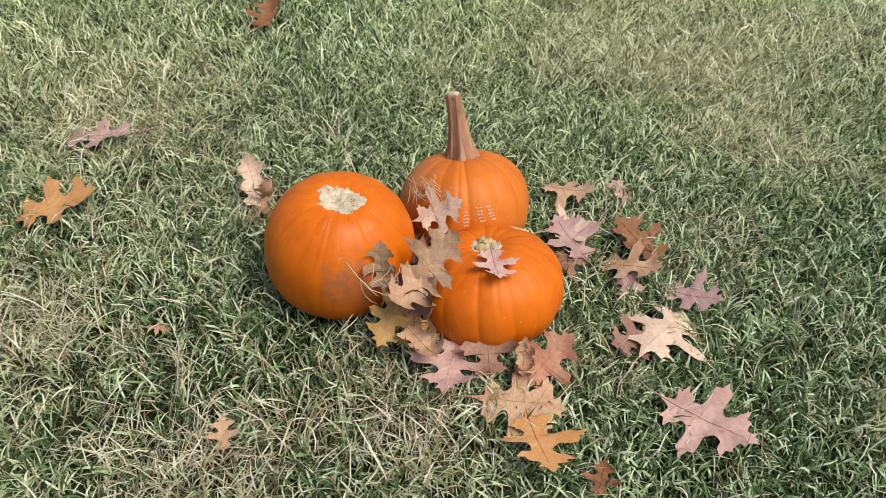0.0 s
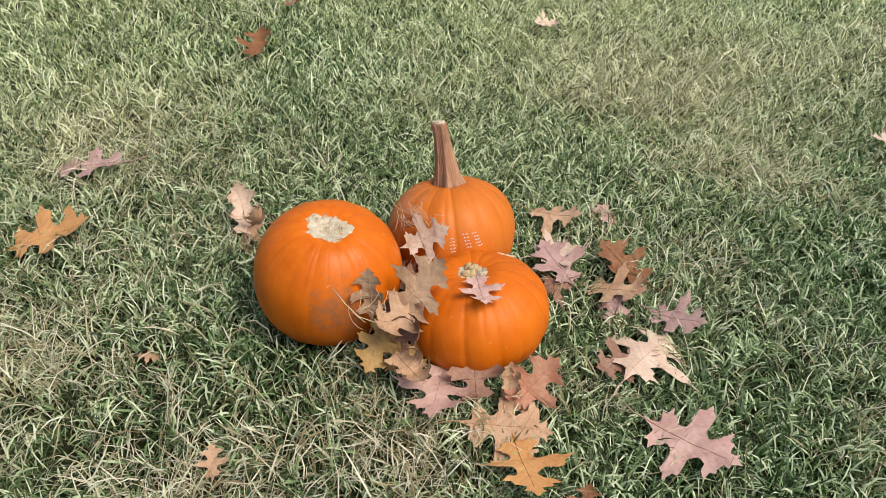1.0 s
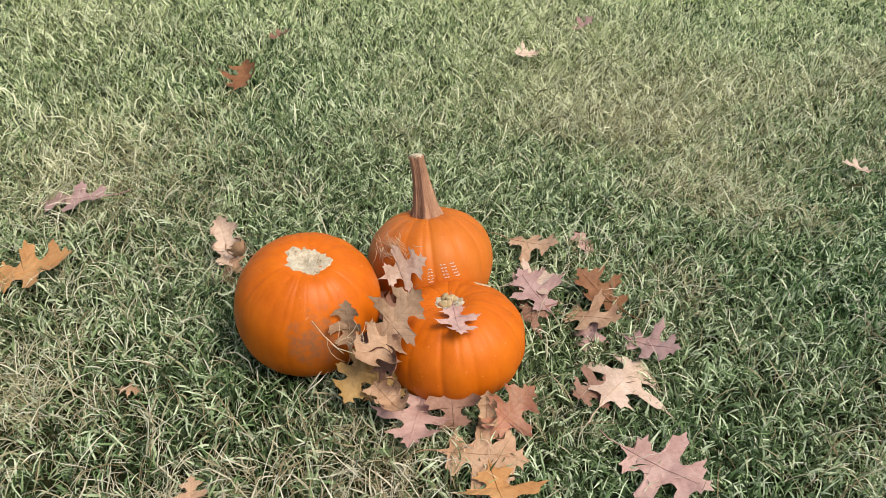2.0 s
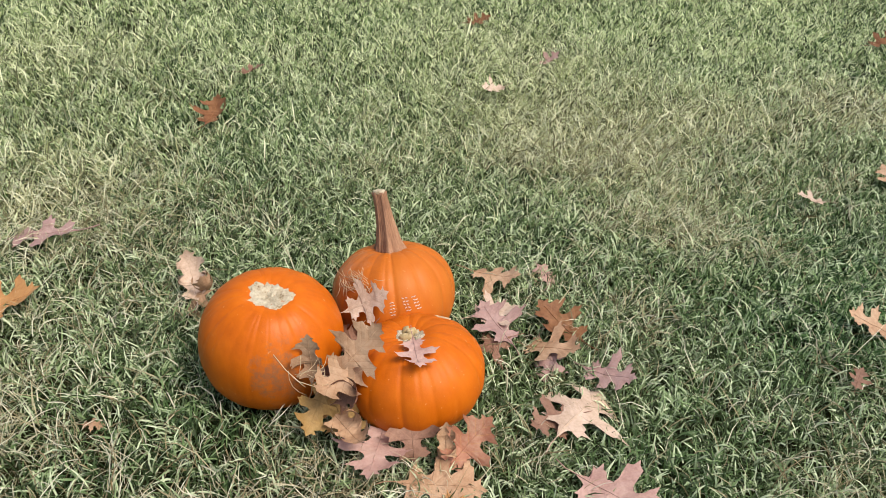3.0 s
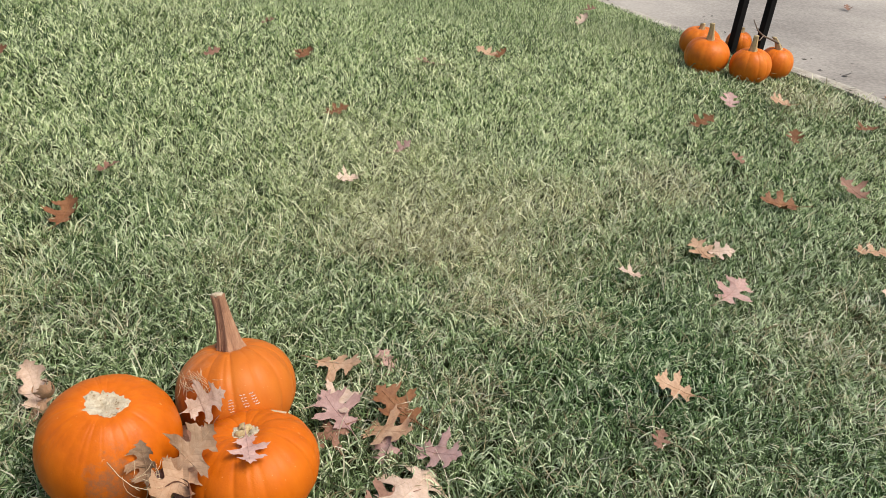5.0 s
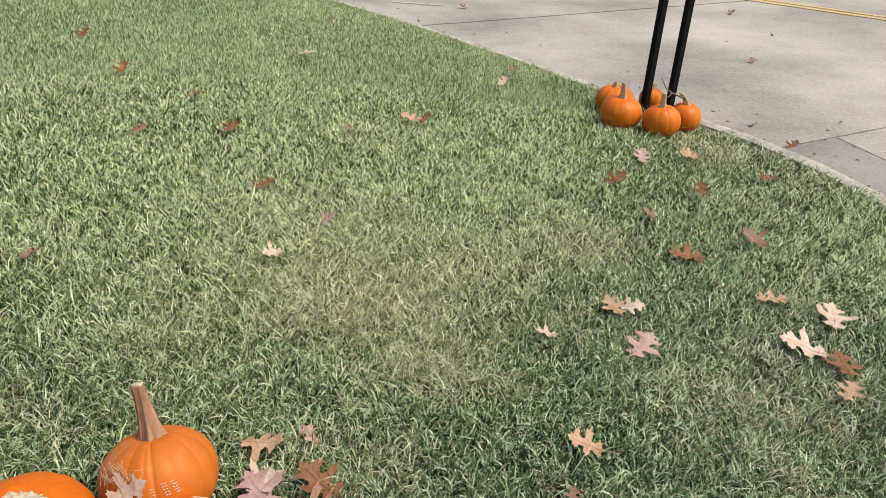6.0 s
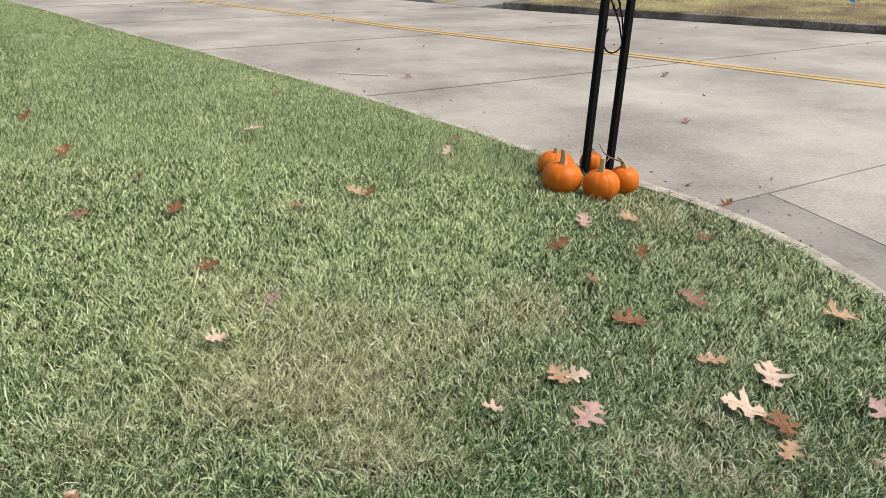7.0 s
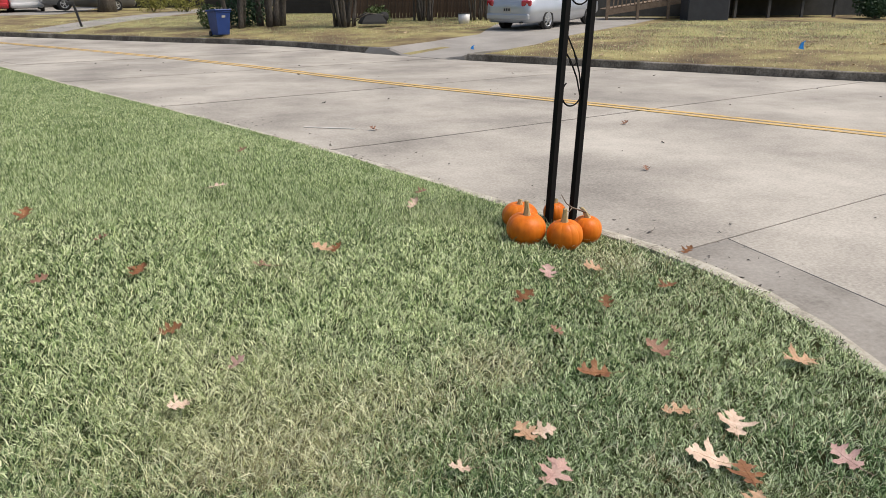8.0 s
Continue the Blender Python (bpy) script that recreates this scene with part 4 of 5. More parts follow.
def marks():
    sk = [o for o in pk2.children if o.name.startswith("skin")][0].data
    pts = np.array([q.co for q in sk.vertices])
    bm = bmesh.new()
    r = random.Random(2)
    for ang, slant, high in ((-86, 0, .022), (-74, 2, .028), (-66, 4, .028)):
        for row in range(5):
            for dx in (-2.2, 0.5):
                th, z = radians(ang + dx + slant * row / 4 + r.uniform(-.6, .6)), high - row * 0.0058
                q = pts[np.argmin((np.arctan2(pts[:, 1], pts[:, 0]) - th) ** 2 * 0.01 + (pts[:, 2] - z) ** 2 + (np.hypot(pts[:, 0], pts[:, 1]) < .05))]
                rad = math.hypot(q[0], q[1]) + 0.0006
                m = Matrix.Translation((rad * math.cos(th), rad * math.sin(th), z)) @ pose(0, 0, 0, 0, 0, math.degrees(th)) @ pose(0, 0, 0, r.uniform(-30, 30), 0, 0)
                box(.0010, .0042, .0015, m.translation, m.to_3x3().to_4x4(), 0, bm)
    return bm


part("marks", marks(), m_mark, pk2, "pale unreadable marks")

# ---- across the road ----
m_white = surface("silver car paint", ((.3, (.36, .385, .42)), (.7, (.43, .455, .49))), 2, 60, 0.28, 0.02, 0.001, metal=0.35, coat=0.6)
m_greycar = surface("grey car paint", ((.3, (.10, .105, .11)), (.7, (.15, .155, .16))), 2, 60, 0.3, 0.02, 0.001, metal=0.4, coat=0.6)
m_redcar = surface("red car paint", ((.3, (.40, .02, .03)), (.7, (.50, .03, .04))), 2, 60, 0.3, 0.02, 0.001, coat=0.6)
m_whitecar = surface("white car paint", ((.3, (.68, .68, .68)), (.7, (.78, .78, .78))), 2, 60, 0.3, 0.02, 0.001, coat=0.6)
m_glass = surface("dark car glass", ((.3, (.012, .014, .016)), (.7, (.02, .022, .024))), 2, 20, 0.06, 0.0, 0.001)
m_rubber = surface("tyre rubber", ((.3, (.012, .012, .012)), (.7, (.03, .03, .03))), 20, 90, 0.85, 0.3, 0.003)
m_rim = surface("alloy rim", ((.3, (.45, .46, .47)), (.7, (.62, .63, .64))), 10, 60, 0.35, 0.1, 0.002, metal=0.8)
m_lamp = surface("red tail lamp", ((.3, (.30, .01, .02)), (.7, (.45, .02, .03))), 5, 60, 0.15, 0.05, 0.001, coat=0.8)
m_plate = surface("pale plate", ((.3, (.35, .34, .30)), (.7, (.45, .44, .40))), 20, 90, 0.5)
m_black = surface("black plastic", ((.3, (.012, .012, .012)), (.7, (.03, .03, .03))), 10, 90, 0.6)
m_blue = surface("blue plastic", ((.3, (.008, .03, .14)), (.7, (.014, .05, .20))), 5, 80, 0.45, 0.1, 0.003)
m_flag = surface("bright blue flag", ((.3, (.01, .22, .70)), (.7, (.02, .30, .80))), 20, 90, 0.6)
m_bark = surface("grey brown bark", ((.3, (.035, .03, .025)), (.5, (.09, .077, .063)), (.7, (.19, .17, .145))), 5, 40, 0.95, 0.9, 0.03, (1, 1, 0.25))
m_leafage = surface("green leaves", ((.3, (.03, .05, .012)), (.6, (.08, .12, .03)), (.8, (.20, .21, .06))), 3, 30, 0.7, 0.2, 0.01)
m_yleaf = surface("yellow green leaves", ((.3, (.12, .13, .02)), (.6, (.30, .29, .06)), (.8, (.42, .36, .10))), 3, 30, 0.7, 0.2, 0.01)
m_shrub = surface("dark evergreen leaves", ((.3, (.008, .03, .01)), (.6, (.02, .065, .02)), (.8, (.05, .11, .04))), 3, 30, 0.6, 0.2, 0.01)
m_wood = surface("weathered brown boards", ((.3, (.035, .022, .014)), (.5, (.080, .052, .034)), (.75, (.16, .112, .076))), 6, 60, 0.9, 0.6, 0.01, (1, 1, 0.2), vary=0.3)
m_deck = surface("tan deck timber", ((.3, (.11, .075, .05)), (.5, (.20, .145, .10)), (.75, (.30, .23, .165))), 6, 60, 0.85, 0.5, 0.01, vary=0.2)
m_wall = surface("dark painted siding", ((.3, (.016, .015, .014)), (.7, (.034, .032, .03))), 2, 40, 0.8, 0.3, 0.01)
m_found = surface("grey foundation block", ((.3, (.05, .05, .048)), (.7, (.10, .098, .092))), 3, 40, 0.9, 0.4, 0.01)
m_roof = surface("dark shingles", ((.3, (.05, .045, .04)), (.7, (.10, .09, .085))), 6, 50, 0.9, 0.5, 0.02)
m_box = surface("slate grey cover", ((.3, (.025, .028, .033)), (.7, (.045, .048, .055))), 4, 60, 0.7, 0.2, 0.01)
m_drive = surface("driveway concrete", ((.3, (.20, .183, .16)), (.5, (.28, .262, .235)), (.7, (.36, .338, .305))), 0.8, 25, 0.88, 0.3, 0.006)
m_yard = surface("dry autumn yard", ((.38, (.080, .054, .028)), (.46, (.17, .120, .060)), (.56, (.31, .270, .110)), (.68, (.44, .38, .17))), 0.6, 40, 0.95, 0.8, 0.03)

gr = bpy.data.objects["ground"]
gr.data.materials.append(m_yard)
for p in gr.data.polygons:
    c = p.center
    if c.x > line_x("far", c.y - SKEW * c.x):
        p.material_index = 1


def at_yard(x, y, dz=0.0):
    return (x, y, float(yard(x, y)) + dz)


def patch_strip(name, left, right, material, label, rise=0.012, n=10):
    """A paved strip laid on the yard between two edges."""
    v, f = [], []
    le, ri = np.array(left, float), np.array(right, float)
    u = np.linspace(0, len(left) - 1, n)
    L = np.stack([np.interp(u, range(len(le)), le[:, k]) for k in (0, 1)], 1)
    R = np.stack([np.interp(u, range(len(ri)), ri[:, k]) for k in (0, 1)], 1)
    m = 6
    for a, b in zip(L, R):
        for k in range(m):
            p = a + (b - a) * k / (m - 1)
            z = max(float(yard(*p)), ROAD_Z) + rise
            v.append((p[0], p[1], z if p[0] > line_x("far", p[1] - SKEW * p[0]) else ROAD_Z + 0.008))
    o = len(v)
    v += [(x, y, z - 0.15) for x, y, z in v]
    for i in range(n - 1):
        for k in range(m - 1):
            f.append((i * m + k, i * m + k + 1, (i + 1) * m + k + 1, (i + 1) * m + k))
    ring = [k for k in range(m)] + [i * m + m - 1 for i in range(1, n)] + [(n - 1) * m + k for k in reversed(range(m - 1))] + [i * m for i in reversed(range(1, n - 1))]
    for a, b in zip(ring, ring[1:] + ring[:1]):
        f.append((b, a, a + o, b + o))
    return tagged(new(name, mesh_of(name, v, f, material)), label, "driveway", kind="structure")


patch_strip("driveway", ((5.9, 21.5), (6.5, 21.0), (7.9, 21.5), (10.0, 22.75), (12.2, 26.5), (15.5, 30.5)), ((7.5, 18.5), (7.75, 18.35), (8.5, 18.35), (10.6, 19.6), (15.75, 23.3), (20, 27.0)), m_drive, "pale concrete driveway rising from the road", n=26)
patch_strip("driveway", ((-4.6, 34.8), (-3.6, 36.8), (1.0, 45.8), (4.0, 52)), ((-3.2, 33.2), (-1.9, 35.5), (3.0, 45.0), (6, 51)), m_drive, "pale concrete driveway between dry yards", n=12)
patch_strip("driveway", ((-9.3, 47.5), (-9.1, 48.5), (-8.6, 53), (-8, 60)), ((-4.6, 46.5), (-4.3, 47.5), (-3.5, 51), (-3, 60)), m_drive, "pale concrete driveway with parked cars", n=12)


def loft(sections, closed=True):
    """Quads between rings of equal length, with capped ends."""
    n = len(sections[0])
    v = [p for s in sections for p in s]
    f = [(i * n + k, i * n + (k + 1) % n, (i + 1) * n + (k + 1) % n, (i + 1) * n + k) for i in range(len(sections) - 1) for k in range(n)]
    f += [tuple(reversed(range(n))), tuple((len(sections) - 1) * n + k for k in range(n))]
    return v, f


def wheel(parent, x, y, side, r=0.335):
    def ring(prof, n=32):
        v = [(x + rr * math.cos(2 * math.pi * k / n), y + side * w, r + rr * math.sin(2 * math.pi * k / n)) for rr, w in prof for k in range(n)]
        m = len(prof)
        return v, [(i * n + k, i * n + (k + 1) % n, (i + 1) * n + (k + 1) % n, (i + 1) * n + k) for i in range(m - 1) for k in range(n)]
    t = part("wheel", mesh_of("wheel", *ring(((.20, -.20), (.32, -.21), (r, -.17), (r, -.03), (.32, .0), (.235, .004), (.22, -.03))), m_rubber, True), m_rubber, parent, "black tyre")
    rim = part("rim", mesh_of("rim", *ring(((.22, -.03), (.225, -.005), (.205, -.012), (.19, -.05), (.03, -.05)), 32), m_rim, True), m_rim, t, "silver spoked rim")
    for k in range(5):
        a = 2 * math.pi * k / 5 + .3
        part("spoke", box(.19, .02, .045, (x + .11 * math.cos(a), y - side * .018, r + .11 * math.sin(a)), Matrix.Rotation(-a, 4, "Y"), .006), m_rim, t)
    return t


def car(place, heading, paint, label, suv=False):
    """A saloon whose rear axle stands over the origin, its nose along +x."""
    ob = thing("car", Matrix.Translation(place) @ pose(0, 0, 0, 0, -2.0, heading), label, "car")
    H = 0.18 if suv else 0.0
    #        x, half width, sill, belt, crown of the lower body
    body = ((-1.12, .62, .42, .72, .76), (-1.10, .80, .34, .88, .98), (-1.0, .88, .28, .94, 1.06), (-.7, .905, .25, .97, 1.10), (-.1, .915, .22, .98, 1.06), (.8, .92, .20, .97, 1.03), (1.8, .92, .20, .95, 1.01),
            (2.6, .915, .22, .93, .99), (3.2, .89, .25, .86, .92), (3.65, .80, .30, .72, .78), (3.85, .60, .38, .60, .64))
    secs = []
    for x, w, lo, be, cr in body:
        be, cr = be + H, cr + H
        secs.append([(x, -w * .86, lo), (x, -w * .97, lo + .08), (x, -w, (lo + be) * .5), (x, -w * .965, be), (x, -w * .80, cr), (x, -w * .3, cr + .02), (x, w * .3, cr + .02), (x, w * .80, cr), (x, w * .965, be), (x, w, (lo + be) * .5), (x, w * .97, lo + .08), (x, w * .86, lo)])
    part("body", mesh_of("body", *loft(secs), paint, True), paint, ob)
    top = 1.47 + H * 1.4
    cab = ((-.78, .66, 1.04 + H), (-.35, .60, top - .16), (.15, .585, top - .01), (.9, .59, top), (1.45, .60, top - .09), (2.35, .70, .99 + H))
    if suv:
        cab = ((-1.0, .66, 1.1 + H), (-.85, .62, top - .1), (.1, .60, top), (1.0, .60, top), (1.5, .61, top - .1), (2.3, .70, 1.0 + H))
    secs = [[(x, -.80, 1.0 + H), (x, -w - .06, max(z - .12, 1.0 + H)), (x, -w + .02, z), (x, 0, z + .025), (x, w - .02, z), (x, w + .06, max(z - .12, 1.0 + H)), (x, .80, 1.0 + H)] for x, w, z in cab]
    part("cabin_glass", mesh_of("cabin_glass", *loft(secs), m_glass, True), m_glass, ob, "dark tinted windows")
    secs = [[(x, -w + .0, z + .004), (x, -w + .05, z + .022), (x, 0, z + .045), (x, w - .05, z + .022), (x, w, z + .004)] for x, w, z in cab[1:-1]]
    part("roof", mesh_of("roof", *loft(secs), paint, True), paint, ob)
    for x in (0, 2.8):
        for s in (-1, 1):
            wheel(ob, x, s * .91, s)
            part("wheel_arch", tube_mesh("wheel_arch", [(x, s * .83, .36), (x, s * .872, .36)], [.39, .39], 28, m_black), m_black, ob, "dark wheel well")
    part("bumper", box(.16, 1.66, .20, (-1.07, 0, .48), None, .05), paint, ob)
    part("plate", box(.02, .32, .16, (-1.125, 0, .70 + H), None, .004), m_plate, ob, "pale number plate with plain bars")
    for k in range(3):
        part("plate_bar", box(.01, .06, .08, (-1.138, -.09 + .09 * k, .70 + H), None, .002), m_black, ob)
    for s in (-1, 1):
        part("tail_lamp", box(.18, .34, .20, (-1.02, s * .70, .90 + H), pose(0, 0, 0, 0, 0, -s * 18), .05), m_lamp, ob, "red tail lamp")
        part("mirror", box(.10, .20, .13, (1.75, s * 1.0, 1.03 + H), None, .03), paint, ob)
    part("trunk_seam", box(.012, 1.25, .012, (-1.105, 0, .66 + H), None, .003), m_black, ob)
    part("exhaust", box(.16, .07, .05, (-1.10, -.55, .30), None, .015), m_black, ob)
    return ob


car((12.25, 24.05, 0.022), 31, m_white, "silver saloon car parked on the driveway")
car((-6.7, 51.7, 0.12), 100, m_whitecar, "white car parked on a far driveway", True)
car((-2.0, 50.9, 0.15), 196, m_greycar, "dark grey utility car parked by a house", True)
car((-8.4, 51.4, 0.10), 95, m_redcar, "red car parked on a far driveway")


def rubbish_bin(place, turn):
    ob = thing("wheeled_bin", Matrix.Translation(place) @ pose(0, 0, 0, 0, 0, turn) @ Matrix.Scale(0.87, 4), "blue plastic wheeled rubbish bin on the verge", "bin")
    secs = [[(-a, -b, z), (a, -b, z), (a, b, z), (-a, b, z)] for a, b, z in ((.24, .26, .06), (.25, .28, .10), (.31, .35, .90), (.33, .37, .92), (.33, .37, .95))]
    part("body", mesh_of("body", *loft(secs), m_blue), m_blue, ob)
    part("lid", box(.72, .80, .07, (0, .02, .985), pose(0, 0, 0, -4), .03), m_blue, ob)
    part("handle", box(.60, .05, .05, (0, .43, .93), None, .02), m_blue, ob)
    for s in (-1, 1):
        part("wheel", tube_mesh("wheel", [(s * .22, .30, .11), (s * .28, .30, .11)], [.11, .11], 20, m_rubber), m_rubber, ob)
    part("badge", box(.16, .006, .08, (0, -.355, .76), pose(0, 0, 0, 6), .002), m_plate, ob, "small pale badge")


rubbish_bin(at_yard(2.42, 27.95), 25)


def leaf_crown(name, places, n, size, material, parent, seed):
    """Many small leaves round the given centres (x, y, z, radius), in one mesh."""
    rng = np.random.default_rng(seed)
    c = np.array(places)
    i = rng.integers(0, len(c), n)
    d = rng.normal(size=(n, 3))
    d /= np.linalg.norm(d, axis=1)[:, None]
    p = c[i, :3] + d * (c[i, 3] * rng.uniform(.35, 1.0, n) ** .5)[:, None]
    a, b = rng.normal(size=(n, 3)), rng.normal(size=(n, 3))
    a /= np.linalg.norm(a, axis=1)[:, None]
    b -= a * (a * b).sum(1)[:, None]
    b /= np.linalg.norm(b, axis=1)[:, None]
    s = (size * rng.uniform(.6, 1.4, n))[:, None]
    v = np.concatenate([p - a * s, p + b * s * .5, p + a * s, p - b * s * .5], 1).reshape(-1, 3)
    f = [(4 * k, 4 * k + 1, 4 * k + 2, 4 * k + 3) for k in range(n)]
    return part(name, mesh_of(name, v.tolist(), f, material), material, parent)


def stems_tree(place, n, spread, height, thick, fan, seed, label, leaves=None, crown=1200):
    """A tree or tall shrub of several stems that fan out from one root."""
    r = random.Random(seed)
    ob = thing("tree", place, label, "tree")
    tips = []
    for k in range(n):
        a = r.uniform(0, 6.28)
        q = spread * math.sqrt(r.random())
        x, y = q * math.cos(a), q * math.sin(a)
        dx, dy = x * fan + r.uniform(-.12, .12), y * fan + r.uniform(-.12, .12)
        h = height * r.uniform(.8, 1.1)
        pts = [(x + dx * u + .05 * math.sin(5 * u + k), y + dy * u + .05 * math.cos(4 * u + k), -.05 + h * u) for u in (0, .15, .3, .5, .75, 1)]
        t0 = thick * r.uniform(.6, 1.2)
        tr = part("trunk", tube_mesh("trunk", pts, [t0 * 1.25, t0, t0 * .95, t0 * .85, t0 * .65, t0 * .35], 9, m_bark), m_bark, ob)
        tips.append((*pts[-1], .7))
        for b in range(2):
            u = r.uniform(.45, .8)
            p = Vector(pts[3]).lerp(Vector(pts[5]), (u - .45) / .55)
            e = p + Vector((r.uniform(-1, 1), r.uniform(-1, 1), r.uniform(.6, 1.2)))
            part("limb", tube_mesh("limb", [p, p.lerp(e, .5) + Vector((0, 0, .1)), e], [t0 * .5, t0 * .35, t0 * .12], 6, m_bark), m_bark, tr)
            tips.append((*e, .8))
    if crown:
        leaf_crown("crown", tips, crown, .09, leaves or m_leafage, ob, seed)
    return ob


stems_tree(at_yard(3.2, 30.4), 5, .45, 4.0, .10, .9, 1, "grey many-stemmed tree beside the verge")
stems_tree(at_yard(4.5, 30.8), 6, .5, 4.2, .12, .7, 2, "grey many-stemmed tree in the dry yard")
stems_tree(at_yard(7.0, 28.9), 16, .45, 3.4, .055, 1.4, 3, "bushy many-stemmed tree with pale slender stems")
stems_tree(at_yard(10.7, 30.3), 12, .4, 3.2, .06, .8, 4, "clump of brown slender stems before the fence")
stems_tree(at_yard(12.9, 29.6), 12, .7, 3.0, .035, .6, 5, "clump of thin dark stems before the fence")
stems_tree(at_yard(-2.2, 48.4), 1, .1, 7.0, .45, .5, 6, "thick-trunked tree before a far house", crown=2200)
stems_tree(at_yard(14.8, 33.0), 3, .4, 6.0, .20, .8, 7, "tall tree behind the wooden fence", crown=2200)


def bush(place, r, n, material, label, seed, squash=.8):
    rr = random.Random(seed)
    ob = thing("shrub", place, label, "shrub")
    blobs = [(rr.uniform(-.5, .5) * r, rr.uniform(-.5, .5) * r, r * squash * rr.uniform(.4, 1.0), r * rr.uniform(.4, .65)) for _ in range(9)]
    for k in range(5):
        b = blobs[k]
        part("stem", tube_mesh("stem", [(0, 0, -.05), (b[0] * .5, b[1] * .5, b[2] * .5), b[:3]], [.03, .02, .008], 6, m_bark), m_bark, ob)
    leaf_crown("crown", blobs, n, .05, material, ob, seed)


bush(at_yard(2.0, 45.5), 1.3, 2600, m_yleaf, "yellow-green leafy shrub by a far driveway", 1)
bush(at_yard(.3, 47.0), 1.0, 1800, m_yleaf, "yellow-green leafy shrub by a far driveway", 4)
bush(at_yard(26.1, 22.3), 1.0, 5000, m_shrub, "dark evergreen shrub beside the house", 2)
bush(at_yard(3.9, 31.6), 1.2, 3200, m_shrub, "dark low shrub among the grey stems", 8, .8)
bush(at_yard(2.6, 31.4), .8, 2000, m_leafage, "low green shrub among the grey stems", 9, .7)
bush(at_yard(8.6, 30.0), .7, 1400, m_leafage, "low green shrub before the fence", 3, .5)


def board_fence(a, b, h, label):
    ob = thing("fence", at_yard(*a), label, "fence")
    o = Vector(at_yard(*a))
    d = Vector((b[0] - a[0], b[1] - a[1], 0))
    n = int(d.length / .15)
    ang = math.degrees(math.atan2(d.y, d.x))
    me = None
    for k in range(n):
        p = d * ((k + .5) / n)
        z = float(yard(o.x + p.x, o.y + p.y)) - o.z
        if me is None:
            bm = box(.138, .022, h, (0, 0, 0), None, .004, seg=1)
            me = bpy.data.meshes.new("board")
            bm.to_mesh(me)
            bm.free()
            me.materials.append(m_wood)
        q = part("board", me, m_wood, ob)
        q.matrix_local = Matrix.Translation((p.x, p.y, z + h / 2 + random.uniform(-.03, .03))) @ pose(0, 0, 0, 0, random.uniform(-.6, .6), ang)
    for z in (.4, h - .35):
        part("rail", box(d.length, .05, .09, tuple(d * .5 + Vector((.03, .06, z))), pose(0, 0, 0, 0, 0, ang), .006), m_wood, ob)


board_fence((8.2, 33.4), (14.4, 31.0), 1.8, "weathered dark brown board fence behind the yard")


def deck():
    ob = thing("deck", at_yard(17.3, 27.2), "weathered timber deck with a ramp and rails", "deck")
    o = ob.matrix_world.translation
    A, B = Vector((17.0, 26.6, 0)), Vector((20.4, 25.4, 0))     # front edge
    d = B - A
    ang = math.degrees(math.atan2(d.y, d.x))
    nrm = Vector((-d.y, d.x, 0)).normalized()
    if nrm.dot(Vector((.5, .9, 0))) < 0:
        nrm = -nrm
    loc = lambda p, z: (p.x - o.x, p.y - o.y, z)
    slope = -math.degrees(math.atan2(.55, d.length))
    mid = A + d * .5
    # ramp running up along the front, its outer beam, rail and balusters
    part("ramp_beam", box(d.length + .1, .05, .20, loc(mid, .55), pose(0, 0, 0, 0, 0, ang) @ pose(0, 0, 0, 0, slope, 0), .008), m_deck, ob)
    part("ramp_boards", box(d.length + .1, 1.2, .04, loc(mid + nrm * .65, .67), pose(0, 0, 0, 0, 0, ang) @ pose(0, 0, 0, 0, slope, 0), .006), m_deck, ob)
    part("hand_rail", box(d.length + .1, .09, .05, loc(mid, 1.62), pose(0, 0, 0, 0, 0, ang) @ pose(0, 0, 0, 0, slope, 0), .008), m_deck, ob)
    for k in range(22):
        u = (k + .5) / 22
        p = A + d * u
        part("baluster", box(.045, .045, .98, loc(p, .68 + .55 * (u - .5) + .46), pose(0, 0, 0, 0, 0, ang), .004), m_deck, ob)
    for k in range(4):
        u = k / 3
        p = A + d * u
        part("post", box(.10, .10, 1.75, loc(p - nrm * .01, .87 + .3 * (u - .5)), pose(0, 0, 0, 0, 0, ang), .006), m_deck, ob)
    # the deck past the ramp's head
    C = Vector((26.5, 24.2, 0))
    e = C - B
    ang2 = math.degrees(math.atan2(e.y, e.x))
    n2 = Vector((-e.y, e.x, 0)).normalized()
    part("platform", box(e.length, 2.6, .06, loc(B + e * .5 + n2 * 1.4, .98), pose(0, 0, 0, 0, 0, ang2), .006), m_deck, ob)
    part("fascia", box(e.length, .05, .22, loc(B + e * .5 + n2 * .08, .86), pose(0, 0, 0, 0, 0, ang2), .006), m_deck, ob)
    for k in range(5):
        p = B + e * (k / 4.3 + .03) + n2 * .2
        part("post", box(.11, .11, 2.4, loc(p, 1.15), pose(0, 0, 0, 0, 0, ang2), .006), m_found, ob, "pale grey deck post")


deck()


